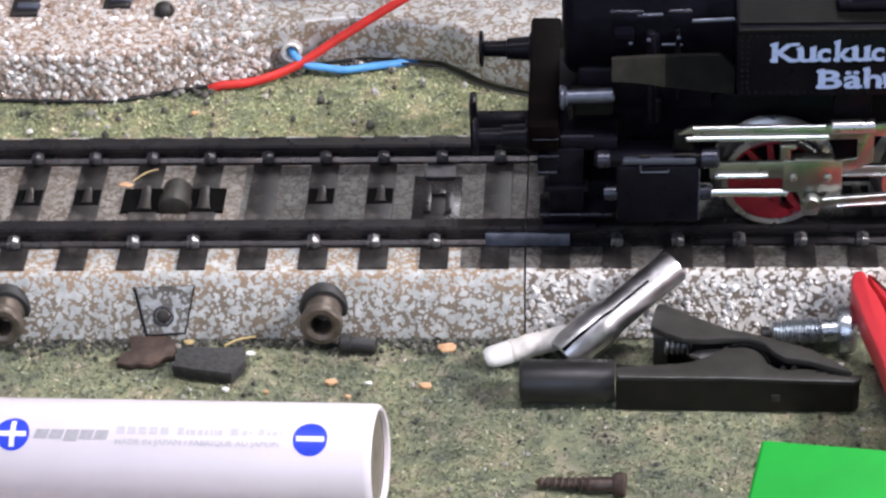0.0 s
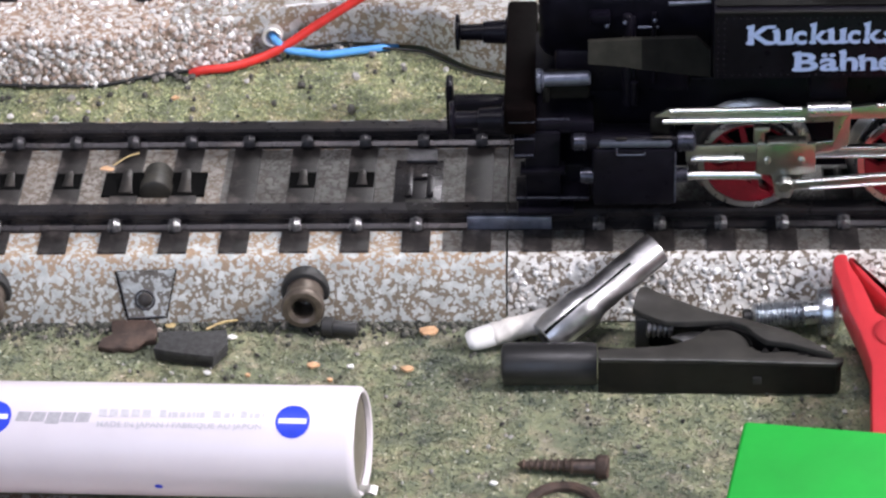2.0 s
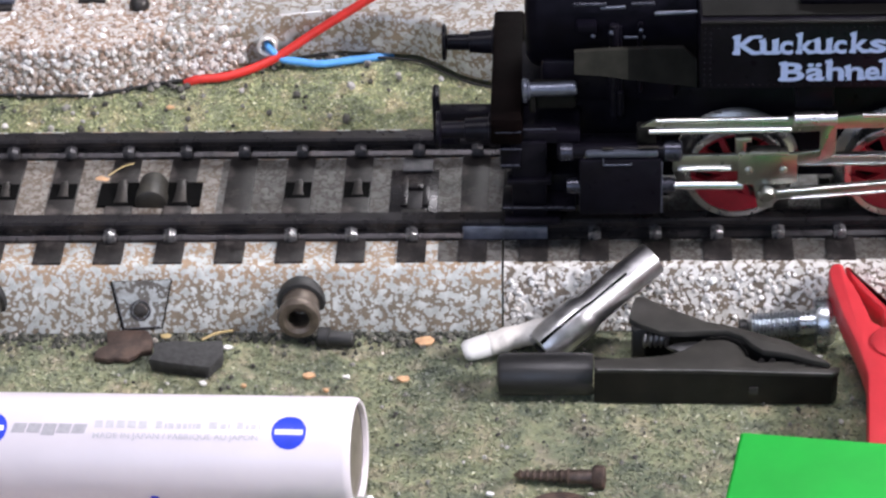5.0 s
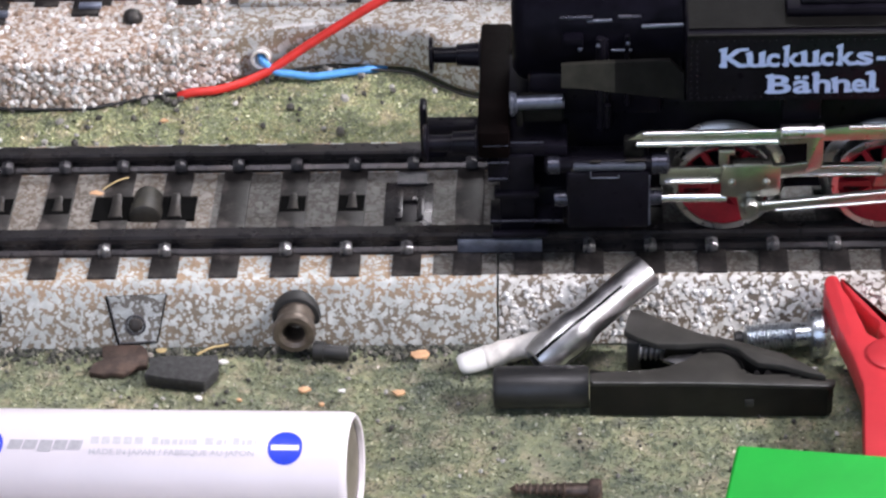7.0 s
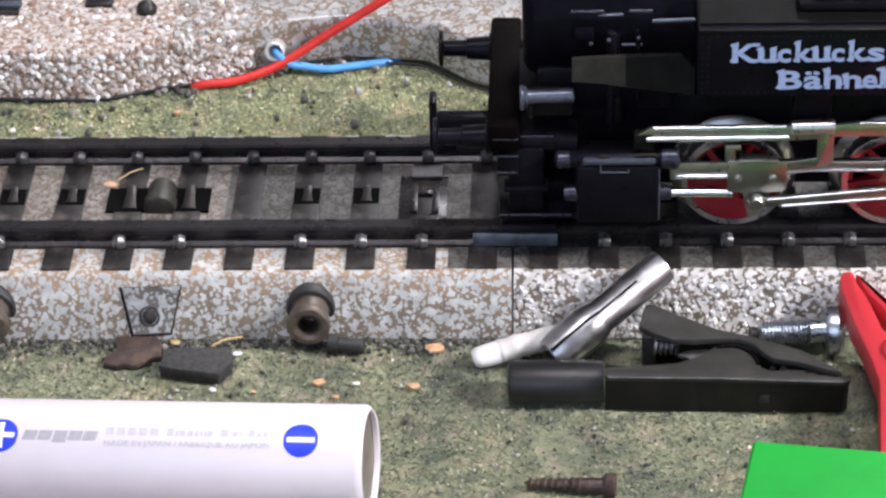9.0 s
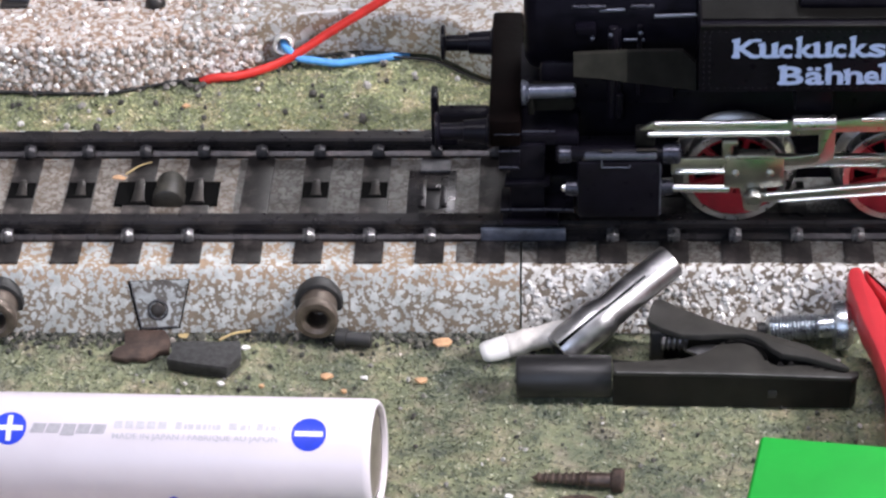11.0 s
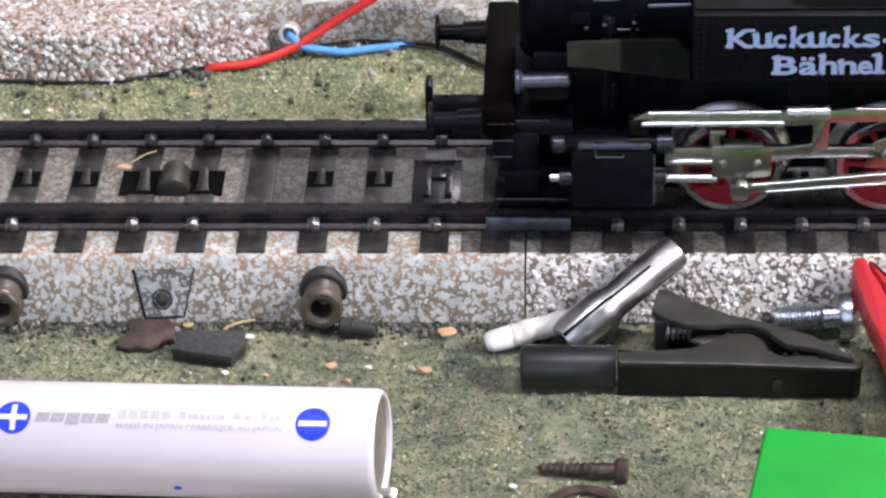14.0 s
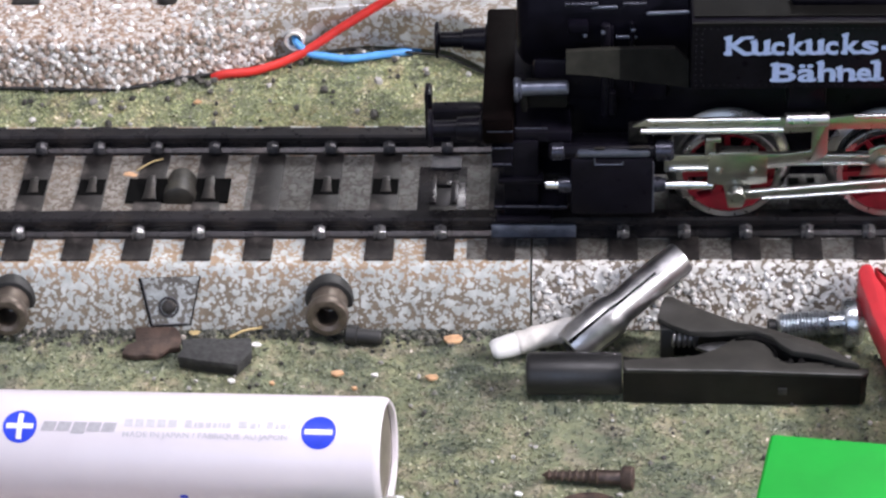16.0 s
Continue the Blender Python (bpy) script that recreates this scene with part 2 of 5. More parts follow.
MAT = {
    "moss": moss_ground(),
    "fibre": islands("grass_fibre", [(0.0, (0.14, 0.148, 0.132)), (0.25, (0.22, 0.23, 0.188)), (0.6, (0.28, 0.285, 0.228)), (0.9, (0.355, 0.34, 0.30)), (0.96, (0.53, 0.50, 0.46)), (1.0, (0.72, 0.68, 0.64))], 0.85, patch=PATCH),
    "fresh_fibre": islands("fresh_grass_fibre", [(0.0, (0.30, 0.31, 0.215)), (0.3, (0.385, 0.405, 0.26)), (0.65, (0.47, 0.478, 0.315)), (0.92, (0.55, 0.535, 0.41)), (1.0, (0.80, 0.76, 0.68))], 0.85, patch=[(0.3, (0.8, 0.82, 0.78)), (0.5, (0.98, 0.98, 0.94)), (0.7, (1.12, 1.08, 1.02))]),
    "soil": islands("dark_soil", [(0.0, (0.035, 0.036, 0.030)), (0.6, (0.085, 0.088, 0.072)), (0.9, (0.14, 0.135, 0.11)), (1.0, (0.36, 0.33, 0.29))], 0.9),
    "pebble": islands("pebble", [(0.0, (0.24, 0.165, 0.12)), (0.35, (0.38, 0.30, 0.25)), (0.65, (0.54, 0.50, 0.47)), (0.9, (0.72, 0.71, 0.70)), (1.0, (0.90, 0.90, 0.89))], 0.3),
    "flank_pebble": islands("flank_pebble", [(0.0, (0.42, 0.39, 0.35)), (0.5, (0.60, 0.59, 0.57)), (1.0, (0.84, 0.84, 0.83))], 0.4),
    "grit": islands("grit", [(0.0, (0.03, 0.028, 0.025)), (0.5, (0.10, 0.095, 0.085)), (0.7, (0.26, 0.25, 0.23)), (1.0, (0.58, 0.56, 0.53))], 0.7),
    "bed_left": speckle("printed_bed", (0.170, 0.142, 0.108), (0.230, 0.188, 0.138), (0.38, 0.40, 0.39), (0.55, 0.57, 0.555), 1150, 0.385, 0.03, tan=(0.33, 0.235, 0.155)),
    "bed_right": speckle("ballasted_bed", (0.12, 0.097, 0.074), (0.20, 0.16, 0.12), (0.48, 0.47, 0.44), (0.70, 0.69, 0.67), 1150, 0.42, 0.12, 0.5),
    "bed_far": speckle("printed_bed_far", (0.16, 0.128, 0.095), (0.22, 0.17, 0.122), (0.31, 0.315, 0.31), (0.44, 0.44, 0.43), 1000, 0.335, 0.05, 0.4, gloss=1.0),
    "cover": speckle("worn_cover_print", (0.085, 0.078, 0.066), (0.13, 0.115, 0.095), (0.27, 0.29, 0.29), (0.38, 0.40, 0.40), 900, 0.40, 0.02, 0.4),
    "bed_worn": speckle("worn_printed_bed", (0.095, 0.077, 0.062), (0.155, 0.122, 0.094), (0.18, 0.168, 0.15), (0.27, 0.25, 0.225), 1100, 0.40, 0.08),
    # grime and the locomotive's shadow, both put into this dark ballast colour
    "bed_grimy_shaded": speckle("grimy_shaded_printed_bed", (0.045, 0.040, 0.035), (0.078, 0.067, 0.057), (0.088, 0.085, 0.080), (0.145, 0.14, 0.132), 1100, 0.40, 0.08),
    "bed_gravel": speckle("gravel_bed", (0.24, 0.155, 0.105), (0.34, 0.235, 0.17), (0.42, 0.38, 0.35), (0.58, 0.555, 0.53), 1150, 0.41, 0.3),
    "sleeper": plain("sleeper_paint", (0.016, 0.014, 0.0135), 0.45, vary=0.5, scale=600, dust=(0.15, 0.13, 0.12), dust_amount=0.7, spec=0.3),
    "rail": plain("blackened_rail", (0.022, 0.020, 0.022), 0.28, 0.5, vary=0.35, scale=260, dust=(0.085, 0.066, 0.056), dust_amount=0.45, spec=0.4),
    "rail_plate": plain("bare_tin", (0.21, 0.23, 0.30), 0.34, 0.7, vary=0.5, scale=420, dust=(0.05, 0.05, 0.055), dust_amount=0.6),
    "clip": plain("rail_clip_metal", (0.075, 0.073, 0.078), 0.46, 0.5, vary=0.5, scale=900, spec=0.5),
    "bright_clip": plain("bright_clip_metal", (0.22, 0.215, 0.22), 0.28, 0.7, vary=0.5, scale=900, spec=0.7),
    "hole": plain("dark_slot", (0.003, 0.003, 0.003), 0.9, vary=0.2, spec=0.05),
    "contact": plain("contact_metal", (0.030, 0.027, 0.025), 0.42, 0.4, vary=0.5, scale=900, dust=(0.075, 0.06, 0.048)),
    "hump": plain("hump_paint", (0.022, 0.020, 0.016), 0.5, 0.1, vary=0.4, scale=700, dust=(0.09, 0.08, 0.06)),
    "bronze": plain("aged_bronze", (0.135, 0.110, 0.090), 0.36, 0.55, vary=0.45, scale=500, dust=(0.22, 0.19, 0.16), dust_amount=0.5),
    "rubber": plain("black_rubber", (0.018, 0.018, 0.018), 0.5, vary=0.3),
    # clip sides: the same black plastic, with their shade put into the colour
    "plastic": plain("shaded_black_plastic", (0.0085, 0.008, 0.008), 0.36, vary=0.3, scale=400, dust=(0.022, 0.021, 0.019), dust_amount=0.4, spec=0.28),
    "barrel": plain("barrel_plastic", (0.012, 0.0118, 0.0125), 0.42, vary=0.3, scale=400, dust=(0.03, 0.029, 0.028), dust_amount=0.4, spec=0.55),
    # pale grey that stands for the highlight on the jaw's edge
    "highlit_plastic": plain("highlit_plastic_edge", (0.11, 0.107, 0.105), 0.45, vary=0.4, scale=500),
    # clip top faces: the same black plastic, with top light put into the colour
    "lit_plastic_face": plain("lit_black_plastic", (0.038, 0.036, 0.032), 0.55, vary=0.25, scale=260, dust=(0.075, 0.07, 0.06), dust_amount=0.4, spec=0.4),
    "eyelet": plain("pale_eyelet_metal", (0.70, 0.69, 0.67), 0.35, 0.5, vary=0.15, scale=600),
    "loco_black": plain("loco_black", (0.0060, 0.0054, 0.0086), 0.30, vary=0.35, scale=420, dust=(0.014, 0.012, 0.020), dust_amount=0.3, spec=0.08),
    "boiler_black": plain("boiler_black", (0.0038, 0.0034, 0.0062), 0.34, vary=0.4, scale=420, dust=(0.008, 0.007, 0.012), dust_amount=0.4, spec=0.035),
    "loco_grey": plain("worn_black", (0.0065, 0.0063, 0.0062), 0.5, vary=0.4, scale=600, dust=(0.016, 0.015, 0.014), spec=0.08),
    "loco_pale": plain("rubbed_grey_paint", (0.022, 0.0215, 0.018), 0.5, vary=0.3, scale=600, dust=(0.036, 0.034, 0.029), spec=0.12),
    "loco_top": plain("dusty_black", (0.0052, 0.005, 0.0048), 0.55, vary=0.25, scale=300, dust=(0.013, 0.012, 0.011), dust_amount=0.5, spec=0.04),
    "beam": plain("dark_brown_beam", (0.0030, 0.0018, 0.0018), 0.6, vary=0.3, scale=400, spec=0.025),
    "gunmetal": plain("gunmetal", (0.035, 0.036, 0.050), 0.28, 0.6, vary=0.3, scale=700),
    "pewter": plain("dull_pewter", (0.10, 0.11, 0.145), 0.34, 0.6, vary=0.3, scale=700),
    "polished": plain("polished_nickel", (0.70, 0.69, 0.68), 0.14, 1.0, vary=0.08, scale=500, bump_mm=0.004),
    "nickel": plain("nickel_plate", (0.37, 0.375, 0.345), 0.30, 1.0, vary=0.12, scale=500, bump_mm=0.0),
    "rim": plain("bright_rim", (0.58, 0.57, 0.57), 0.28, 1.0, vary=0.08, scale=300, bump_mm=0.002),
    "wheel_red": plain("wheel_red", (0.27, 0.009, 0.020), 0.42, vary=0.25, scale=500),
    "letter": plain("pale_blue_print", (0.31, 0.395, 0.64), 0.5, vary=0.10, scale=1500, bump_mm=0.0),
    "sleeve": plain("white_sleeve", (0.70, 0.65, 0.70), 0.32, vary=0.03, scale=120, bump_mm=0.004, coat=0.2),
    "cell_end": plain("cell_end", (0.30, 0.27, 0.22), 0.42, 0.6, vary=0.25, scale=300),
    "blue_print": plain("blue_print", (0.012, 0.045, 0.62), 0.4, vary=0.1, scale=900, bump_mm=0.0),
    "faint_print": plain("faint_print", (0.50, 0.49, 0.53), 0.4, vary=0.15, scale=2200, bump_mm=0.0),
    "pale_print": plain("pale_print", (0.52, 0.505, 0.54), 0.4, vary=0.1, scale=2200, bump_mm=0.0),
    "mark_print": plain("mark_print", (0.37, 0.36, 0.39), 0.4, vary=0.15, scale=2200, bump_mm=0.0),
    "white_print": plain("white_print", (0.80, 0.80, 0.83), 0.4, vary=0.04, scale=900, bump_mm=0.0),
    "green": plain("green_plastic", (0.007, 0.295, 0.030), 0.6, vary=0.10, scale=90, bump_mm=0.02, spec=0.18),
    "red_plastic": plain("red_plastic", (0.54, 0.036, 0.046), 0.42, vary=0.10, scale=200, bump_mm=0.02),
    "red_wire": plain("red_insulation", (0.62, 0.030, 0.024), 0.4, vary=0.15, scale=500),
    "blue_wire": plain("blue_insulation", (0.10, 0.34, 0.72), 0.35, vary=0.15, scale=500),
    "black_wire_and_gap": plain("black_insulation", (0.012, 0.012, 0.012), 0.5, vary=0.3),
    "steel": plain("bright_steel", (0.47, 0.465, 0.475), 0.33, 1.0, vary=0.35, scale=330, bump_mm=0.02, dust=(0.08, 0.07, 0.065), dust_amount=0.75),
    "zinc": plain("zinc_plate", (0.50, 0.53, 0.56), 0.28, 0.95, vary=0.2, scale=700, bump_mm=0.01),
    "white_tip": plain("white_tip", (0.80, 0.79, 0.77), 0.45, vary=0.04, scale=500),
    "crumpled": plain("crumpled_white", (0.66, 0.63, 0.59), 0.6, vary=0.14, scale=800, bump_mm=0.12, dust=(0.42, 0.36, 0.32)),
    "rust": plain("rusty_iron", (0.062, 0.042, 0.034), 0.8, 0.2, vary=0.5, scale=700, bump_mm=0.15, dust=(0.15, 0.085, 0.055), dust_amount=0.4),
    "rust_light": plain("light_rust", (0.115, 0.085, 0.072), 0.42, 0.6, vary=0.5, scale=900, bump_mm=0.06, dust=(0.26, 0.16, 0.12)),
    "foam": plain("dark_foam", (0.038, 0.038, 0.038), 0.9, vary=0.4, scale=1500, bump_mm=0.25),
    "wood_chip": plain("wood_chip", (0.60, 0.36, 0.20), 0.7, vary=0.25, scale=1200, bump_mm=0.06),
    "straw": plain("straw", (0.50, 0.38, 0.18), 0.7, vary=0.2, scale=1200),
    "plaster": plain("plaster", (0.42, 0.42, 0.42), 0.9, vary=0.06, scale=3, bump_mm=1.0),
}


# ---- mesh helpers, all in millimetres ----
BASE = {}


def thing(name, x, y, z, label, category, group="", kind=""):
    ob = new(name)
    ob.empty_display_size = 0.004
    ob.location = (x * MM, y * MM, z * MM)
    BASE[ob] = Vector((x, y, z))
    return tagged(ob, label, category, group, kind)


def finish(name, bm, material, angle=38, smooth=True):
    bmesh.ops.recalc_face_normals(bm, faces=bm.faces)
    me = bpy.data.meshes.new(name)
    bmesh.ops.scale(bm, vec=(MM,) * 3, verts=bm.verts)
    bm.to_mesh(me)
    bm.free()
    me.materials.append(MAT[material])
    if smooth:
        me.polygons.foreach_set("use_smooth", [True] * len(me.polygons))
        me.set_sharp_from_angle(angle=radians(angle))
    return me


def part(name, bm, material, parent, label="", angle=38, smooth=True):
    """One mesh under a thing or a part; the bmesh is in millimetres of the world."""
    base = BASE[parent]
    bmesh.ops.translate(bm, vec=-base, verts=bm.verts)
    ob = new(name, finish(name, bm, material, angle, smooth))
    ob.parent = parent
    BASE[ob] = base
    return tagged(ob, label)


def joint_part(name, bm, material, parent, at, label=""):
    """A part with its own turning point, at which its mesh has its origin."""
    bmesh.ops.translate(bm, vec=-Vector(at), verts=bm.verts)
    ob = new(name, finish(name, bm, material))
    ob.parent = parent
    ob.location = (Vector(at) - BASE[parent]) * MM
    BASE[ob] = Vector(at)
    return tagged(ob, label)


def lone(name, bm, material, label, category, kind="", group="", smooth=True):
    """A thing that is one mesh, with its origin under its middle."""
    lo = Vector([min(v.co[i] for v in bm.verts) for i in range(3)])
    hi = Vector([max(v.co[i] for v in bm.verts) for i in range(3)])
    at = Vector(((lo.x + hi.x) / 2, (lo.y + hi.y) / 2, lo.z))
    bmesh.ops.translate(bm, vec=-at, verts=bm.verts)
    ob = new(name, finish(name, bm, material, smooth=smooth))
    ob.location = at * MM
    return tagged(ob, label, category, group, kind)


def box(x0, x1, y0, y1, z0, z1, bevel=0.0, bm=None, seg=2):
    own = bmesh.new()
    bmesh.ops.create_cube(own, size=1, matrix=Matrix.LocRotScale(((x0 + x1) / 2, (y0 + y1) / 2, (z0 + z1) / 2), None, (x1 - x0, y1 - y0, z1 - z0)))
    if bevel:
        bmesh.ops.bevel(own, geom=own.edges[:], offset=bevel, segments=seg, affect="EDGES", profile=0.5)
    return joined(own, bm)


def joined(own, bm):
    if bm is None:
        return own
    me = bpy.data.meshes.new("tmp")
    own.to_mesh(me)
    own.free()
    bm.from_mesh(me)
    bpy.data.meshes.remove(me)
    return bm


def moved(bm, m):
    bmesh.ops.transform(bm, matrix=m, verts=bm.verts)
    return bm


def lathe(profile, p0, way, bm=None, seg=32, arc=360.0, start=0.0):
    """A turned body: profile of (distance along way, radius)."""
    own = bmesh.new()
    way = Vector(way).normalized()
    turn = way.to_track_quat("Z", "X").to_matrix()
    full = arc >= 360
    n = seg if full else seg + 1
    rings = []
    for d, r in profile:
        if r < 1e-6:
            rings.append([own.verts.new(Vector(p0) + way * d)])
            continue
        ring = []
        for i in range(n):
            a = radians(start + arc * i / seg)
            ring.append(own.verts.new(Vector(p0) + turn @ Vector((r * math.cos(a), r * math.sin(a), d))))
        rings.append(ring)
    for a, b in zip(rings, rings[1:]):
        for i in range(seg):
            j = (i + 1) % n
            if len(a) == 1 and len(b) == 1:
                break
            if len(a) == 1:
                own.faces.new((a[0], b[i], b[j]))
            elif len(b) == 1:
                own.faces.new((a[i], a[j], b[0]))
            else:
                own.faces.new((a[i], a[j], b[j], b[i]))
    return joined(own, bm)


def rod(p0, p1, r, bm=None, seg=20, bevel=0.12):
    p0, p1 = Vector(p0), Vector(p1)
    n = (p1 - p0).length
    b = min(bevel, r * 0.5)
    return lathe([(0, 0), (0, r - b), (b, r), (n - b, r), (n, r - b), (n, 0)], p0, p1 - p0, bm, seg)


def prism(poly, y0, y1, bevel=0.0, bm=None, axis="y"):
    """A plate cut to a polygon of (x, z), from y0 to y1; with axis z the polygon is (x, y), from z0 to z1."""
    own = bmesh.new()
    put = (lambda a, b, c: (a, c, b)) if axis == "y" else ((lambda a, b, c: (a, b, c)) if axis == "z" else (lambda a, b, c: (c, a, b)))
    lo = [own.verts.new(put(a, b, y0)) for a, b in poly]
    hi = [own.verts.new(put(a, b, y1)) for a, b in poly]
    own.faces.new(lo)
    own.faces.new(hi[::-1])
    for i in range(len(poly)):
        j = (i + 1) % len(poly)
        own.faces.new((lo[i], lo[j], hi[j], hi[i]))
    bmesh.ops.recalc_face_normals(own, faces=own.faces)
    if bevel:
        bmesh.ops.bevel(own, geom=own.edges[:], offset=bevel, segments=2, affect="EDGES", profile=0.5)
    return joined(own, bm)


def smooth_path(points, steps=8):
    pts = [Vector(p) for p in points]
    pts = [2 * pts[0] - pts[1]] + pts + [2 * pts[-1] - pts[-2]]
    out = []
    for a, b, c, d in zip(pts, pts[1:], pts[2:], pts[3:]):
        for i in range(steps):
            t = i / steps
            out.append(0.5 * (2 * b + (c - a) * t + (2 * a - 5 * b + 4 * c - d) * t * t + (3 * b - a - 3 * c + d) * t ** 3))
    return out + [pts[-2]]


def wire(points, r, bm=None, seg=10, steps=8):
    path = smooth_path(points, steps)
    own = bmesh.new()
    rings = []
    for i, p in enumerate(path):
        way = (path[min(i + 1, len(path) - 1)] - path[max(i - 1, 0)]).normalized()
        side = way.cross(Vector((0, 0, 1))).normalized()
        up = side.cross(way)
        rings.append([own.verts.new(p + r * (math.cos(6.2832 * k / seg) * side + math.sin(6.2832 * k / seg) * up)) for k in range(seg)])
    for a, b in zip(rings, rings[1:]):
        for k in range(seg):
            own.faces.new((a[k], a[(k + 1) % seg], b[(k + 1) % seg], b[k]))
    own.faces.new(rings[0][::-1])
    own.faces.new(rings[-1])
    return joined(own, bm)


def loft(sections, bm=None, cap=True):
    """A body through closed sections of equally many points."""
    own = bmesh.new()
    rings = [[own.verts.new(p) for p in s] for s in sections]
    n = len(rings[0])
    for a, b in zip(rings, rings[1:]):
        for k in range(n):
            own.faces.new((a[k], a[(k + 1) % n], b[(k + 1) % n], b[k]))
    if cap:
        own.faces.new(rings[0][::-1])
        own.faces.new(rings[-1])
    return joined(own, bm)


def soft_box_section(x, y0, y1, z0, z1, r):
    pts = []
    for cy, cz, a0 in ((y1 - r, z1 - r, 0), (y0 + r, z1 - r, 90), (y0 + r, z0 + r, 180), (y1 - r, z0 + r, 270)):
        for k in range(4):
            a = radians(a0 + 30 * k)
            pts.append((x, cy + r * math.cos(a), cz + r * math.sin(a)))
    return pts


def flat_text(body, height, width, bold=0.0):
    """The outline of a line of writing as triangles: (points, faces), lower left corner at 0, 0, in millimetres."""
    cu = bpy.data.curves.new("text", "FONT")
    cu.body, cu.size, cu.offset, cu.resolution_u = body, 1.0, bold, 3
    ob = bpy.data.objects.new("text", cu)
    scene.collection.objects.link(ob)
    me = bpy.data.meshes.new_from_object(ob.evaluated_get(bpy.context.evaluated_depsgraph_get()))
    co = np.array([v.co[:2] for v in me.vertices])
    faces = [tuple(p.vertices) for p in me.polygons]
    bpy.data.objects.remove(ob)
    bpy.data.curves.remove(cu)
    bpy.data.meshes.remove(me)
    lo, hi = co.min(0), co.max(0)
    cap = 0.73
    return np.stack([(co[:, 0] - lo[0]) / (hi[0] - lo[0]) * width, co[:, 1] / cap * height], 1), faces


def text_bm(lines, place):
    """Writing laid onto a surface by place(u, v)."""
    bm = bmesh.new()
    for (pts, faces), u0, v0 in lines:
        vs = [bm.verts.new(place(u0 + u, v0 + v)) for u, v in pts]
        for f in faces:
            try:
                bm.faces.new([vs[i] for i in f])
            except ValueError:
                pass
    return bm


# ---- room round the layout ----
def room():
    lone("ceiling", box(-760, 760, -1460, 760, 1350, 1370), "plaster", "plain grey-white ceiling of the hobby room", "ceiling", "structure")
    for name, b in (("wall_north", (-760, 760, 760, 780)), ("wall_south", (-760, 760, -1480, -1460)), ("wall_east", (760, 780, -1460, 760)), ("wall_west", (-780, -760, -1460, 760))):
        lone(name, box(*b, -20, 1350), "plaster", "plain grey-white room wall", "wall", "structure")


room()


def ground_height(x, y):
    p = Vector((x * 0.11, y * 0.11, 0))
    return 0.22 * noise.noise(p) + 0.16 * noise.noise(p * 4.1) + 0.10 * noise.noise(p * 11)


def build_ground():
    xs = np.concatenate([[-760, -500, -250, -130], np.arange(-95, 75, 0.7), [110, 250, 500, 760]])
    ys = np.concatenate([[-1460, -300, -150, -100], np.arange(-80, 46, 0.7), [70, 130, 300, 760]])
    verts = [(x * MM, y * MM, (ground_height(x, y) - 0.15) * MM) for y in ys for x in xs]
    n = len(xs)
    faces = [(j * n + i, j * n + i + 1, (j + 1) * n + i + 1, (j + 1) * n + i) for j in range(len(ys) - 1) for i in range(n - 1)]
    me = bpy.data.meshes.new("ground")
    me.from_pydata(verts, [], faces)
    me.materials.append(MAT["moss"])
    me.polygons.foreach_set("use_smooth", [True] * len(me.polygons))
    tagged(new("ground", me), "mossy olive-green grass mat on the layout board", "ground", kind="structure")


build_ground()

# ---- near track: two stamped tin sections that butt at x = 0 ----
YC = -1.1
PITCH = 7.4
BED_TOP, RAIL_TOP = 7.0, 9.8


def bed_profile():
    pts = [(-19.6, -0.3), (-20.5, 0.15), (-20.5, 0.35), (-16.75, 6.35), (-16.55, 6.65), (-16.25, 6.9), (-15.8, BED_TOP)]
    return pts + [(2 * YC - y, z) for y, z in pts[::-1]]


def bed_mesh(x0, x1):
    return prism(bed_profile(), x0, x1, axis="x")


def rail_bm(y, x0, x1):
    p = [(-1.35, 7.05), (-1.35, 7.45), (-1.05, 7.7), (-0.7, 7.95), (-0.7, 8.5), (-1.1, 8.85), (-1.1, 9.55), (-0.85, RAIL_TOP)]
    p = p + [(-a, z) for a, z in p[::-1]]
    return prism([(y + a, z) for a, z in p], x0, x1, axis="x")


RAIL_Y = (-9.85, 8.5)


def sleeper_mesh(half=1.75):
    bm = box(-half, half, -15.7, 2 * YC + 15.7, BED_TOP - 0.3, BED_TOP + 0.32, 0.12)
    return finish("sleeper", bm, "sleeper")


def clip_mesh(material):
    bm = loft([soft_box_section(x, -1.15 + abs(x) * 0.3, 1.0, 0, 1.4 - abs(x) * 0.45, 0.3) for x in (-0.72, -0.6, -0.3, 0, 0.3, 0.6, 0.72)])
    return finish("rail_clip", bm, material)


def slot_mesh():
    return finish("contact_slot", box(-1.62, 1.62, -1.95, 1.45, -0.04, 0.03), "hole", smooth=False)


def stud_mesh():
    """A tongue of sheet metal that rises out of its slot and narrows to a rounded top."""
    secs = []
    for y, z, half in ((-1.9, 0.05, 0.95), (-1.4, 0.25, 0.75), (-0.4, 0.55, 0.6), (0.6, 0.75, 0.56), (0.95, 0.72, 0.45), (1.1, 0.6, 0.3)):
        secs.append([(-half, y, z - 0.25), (half, y, z - 0.25), (half, y, z), (half * 0.7, y, z + 0.1), (-half * 0.7, y, z + 0.1), (-half, y, z)])
    return finish("contact_stud", loft(secs), "contact")


def child(name, me, parent, x, y, z, rz=0.0, label=""):
    ob = new(name, me)
    ob.parent = parent
    ob.matrix_basis = Matrix.Translation((Vector((x, y, z)) - BASE[parent]) * MM) @ Matrix.Rotation(radians(rz), 4, "Z")
    return tagged(ob, label)


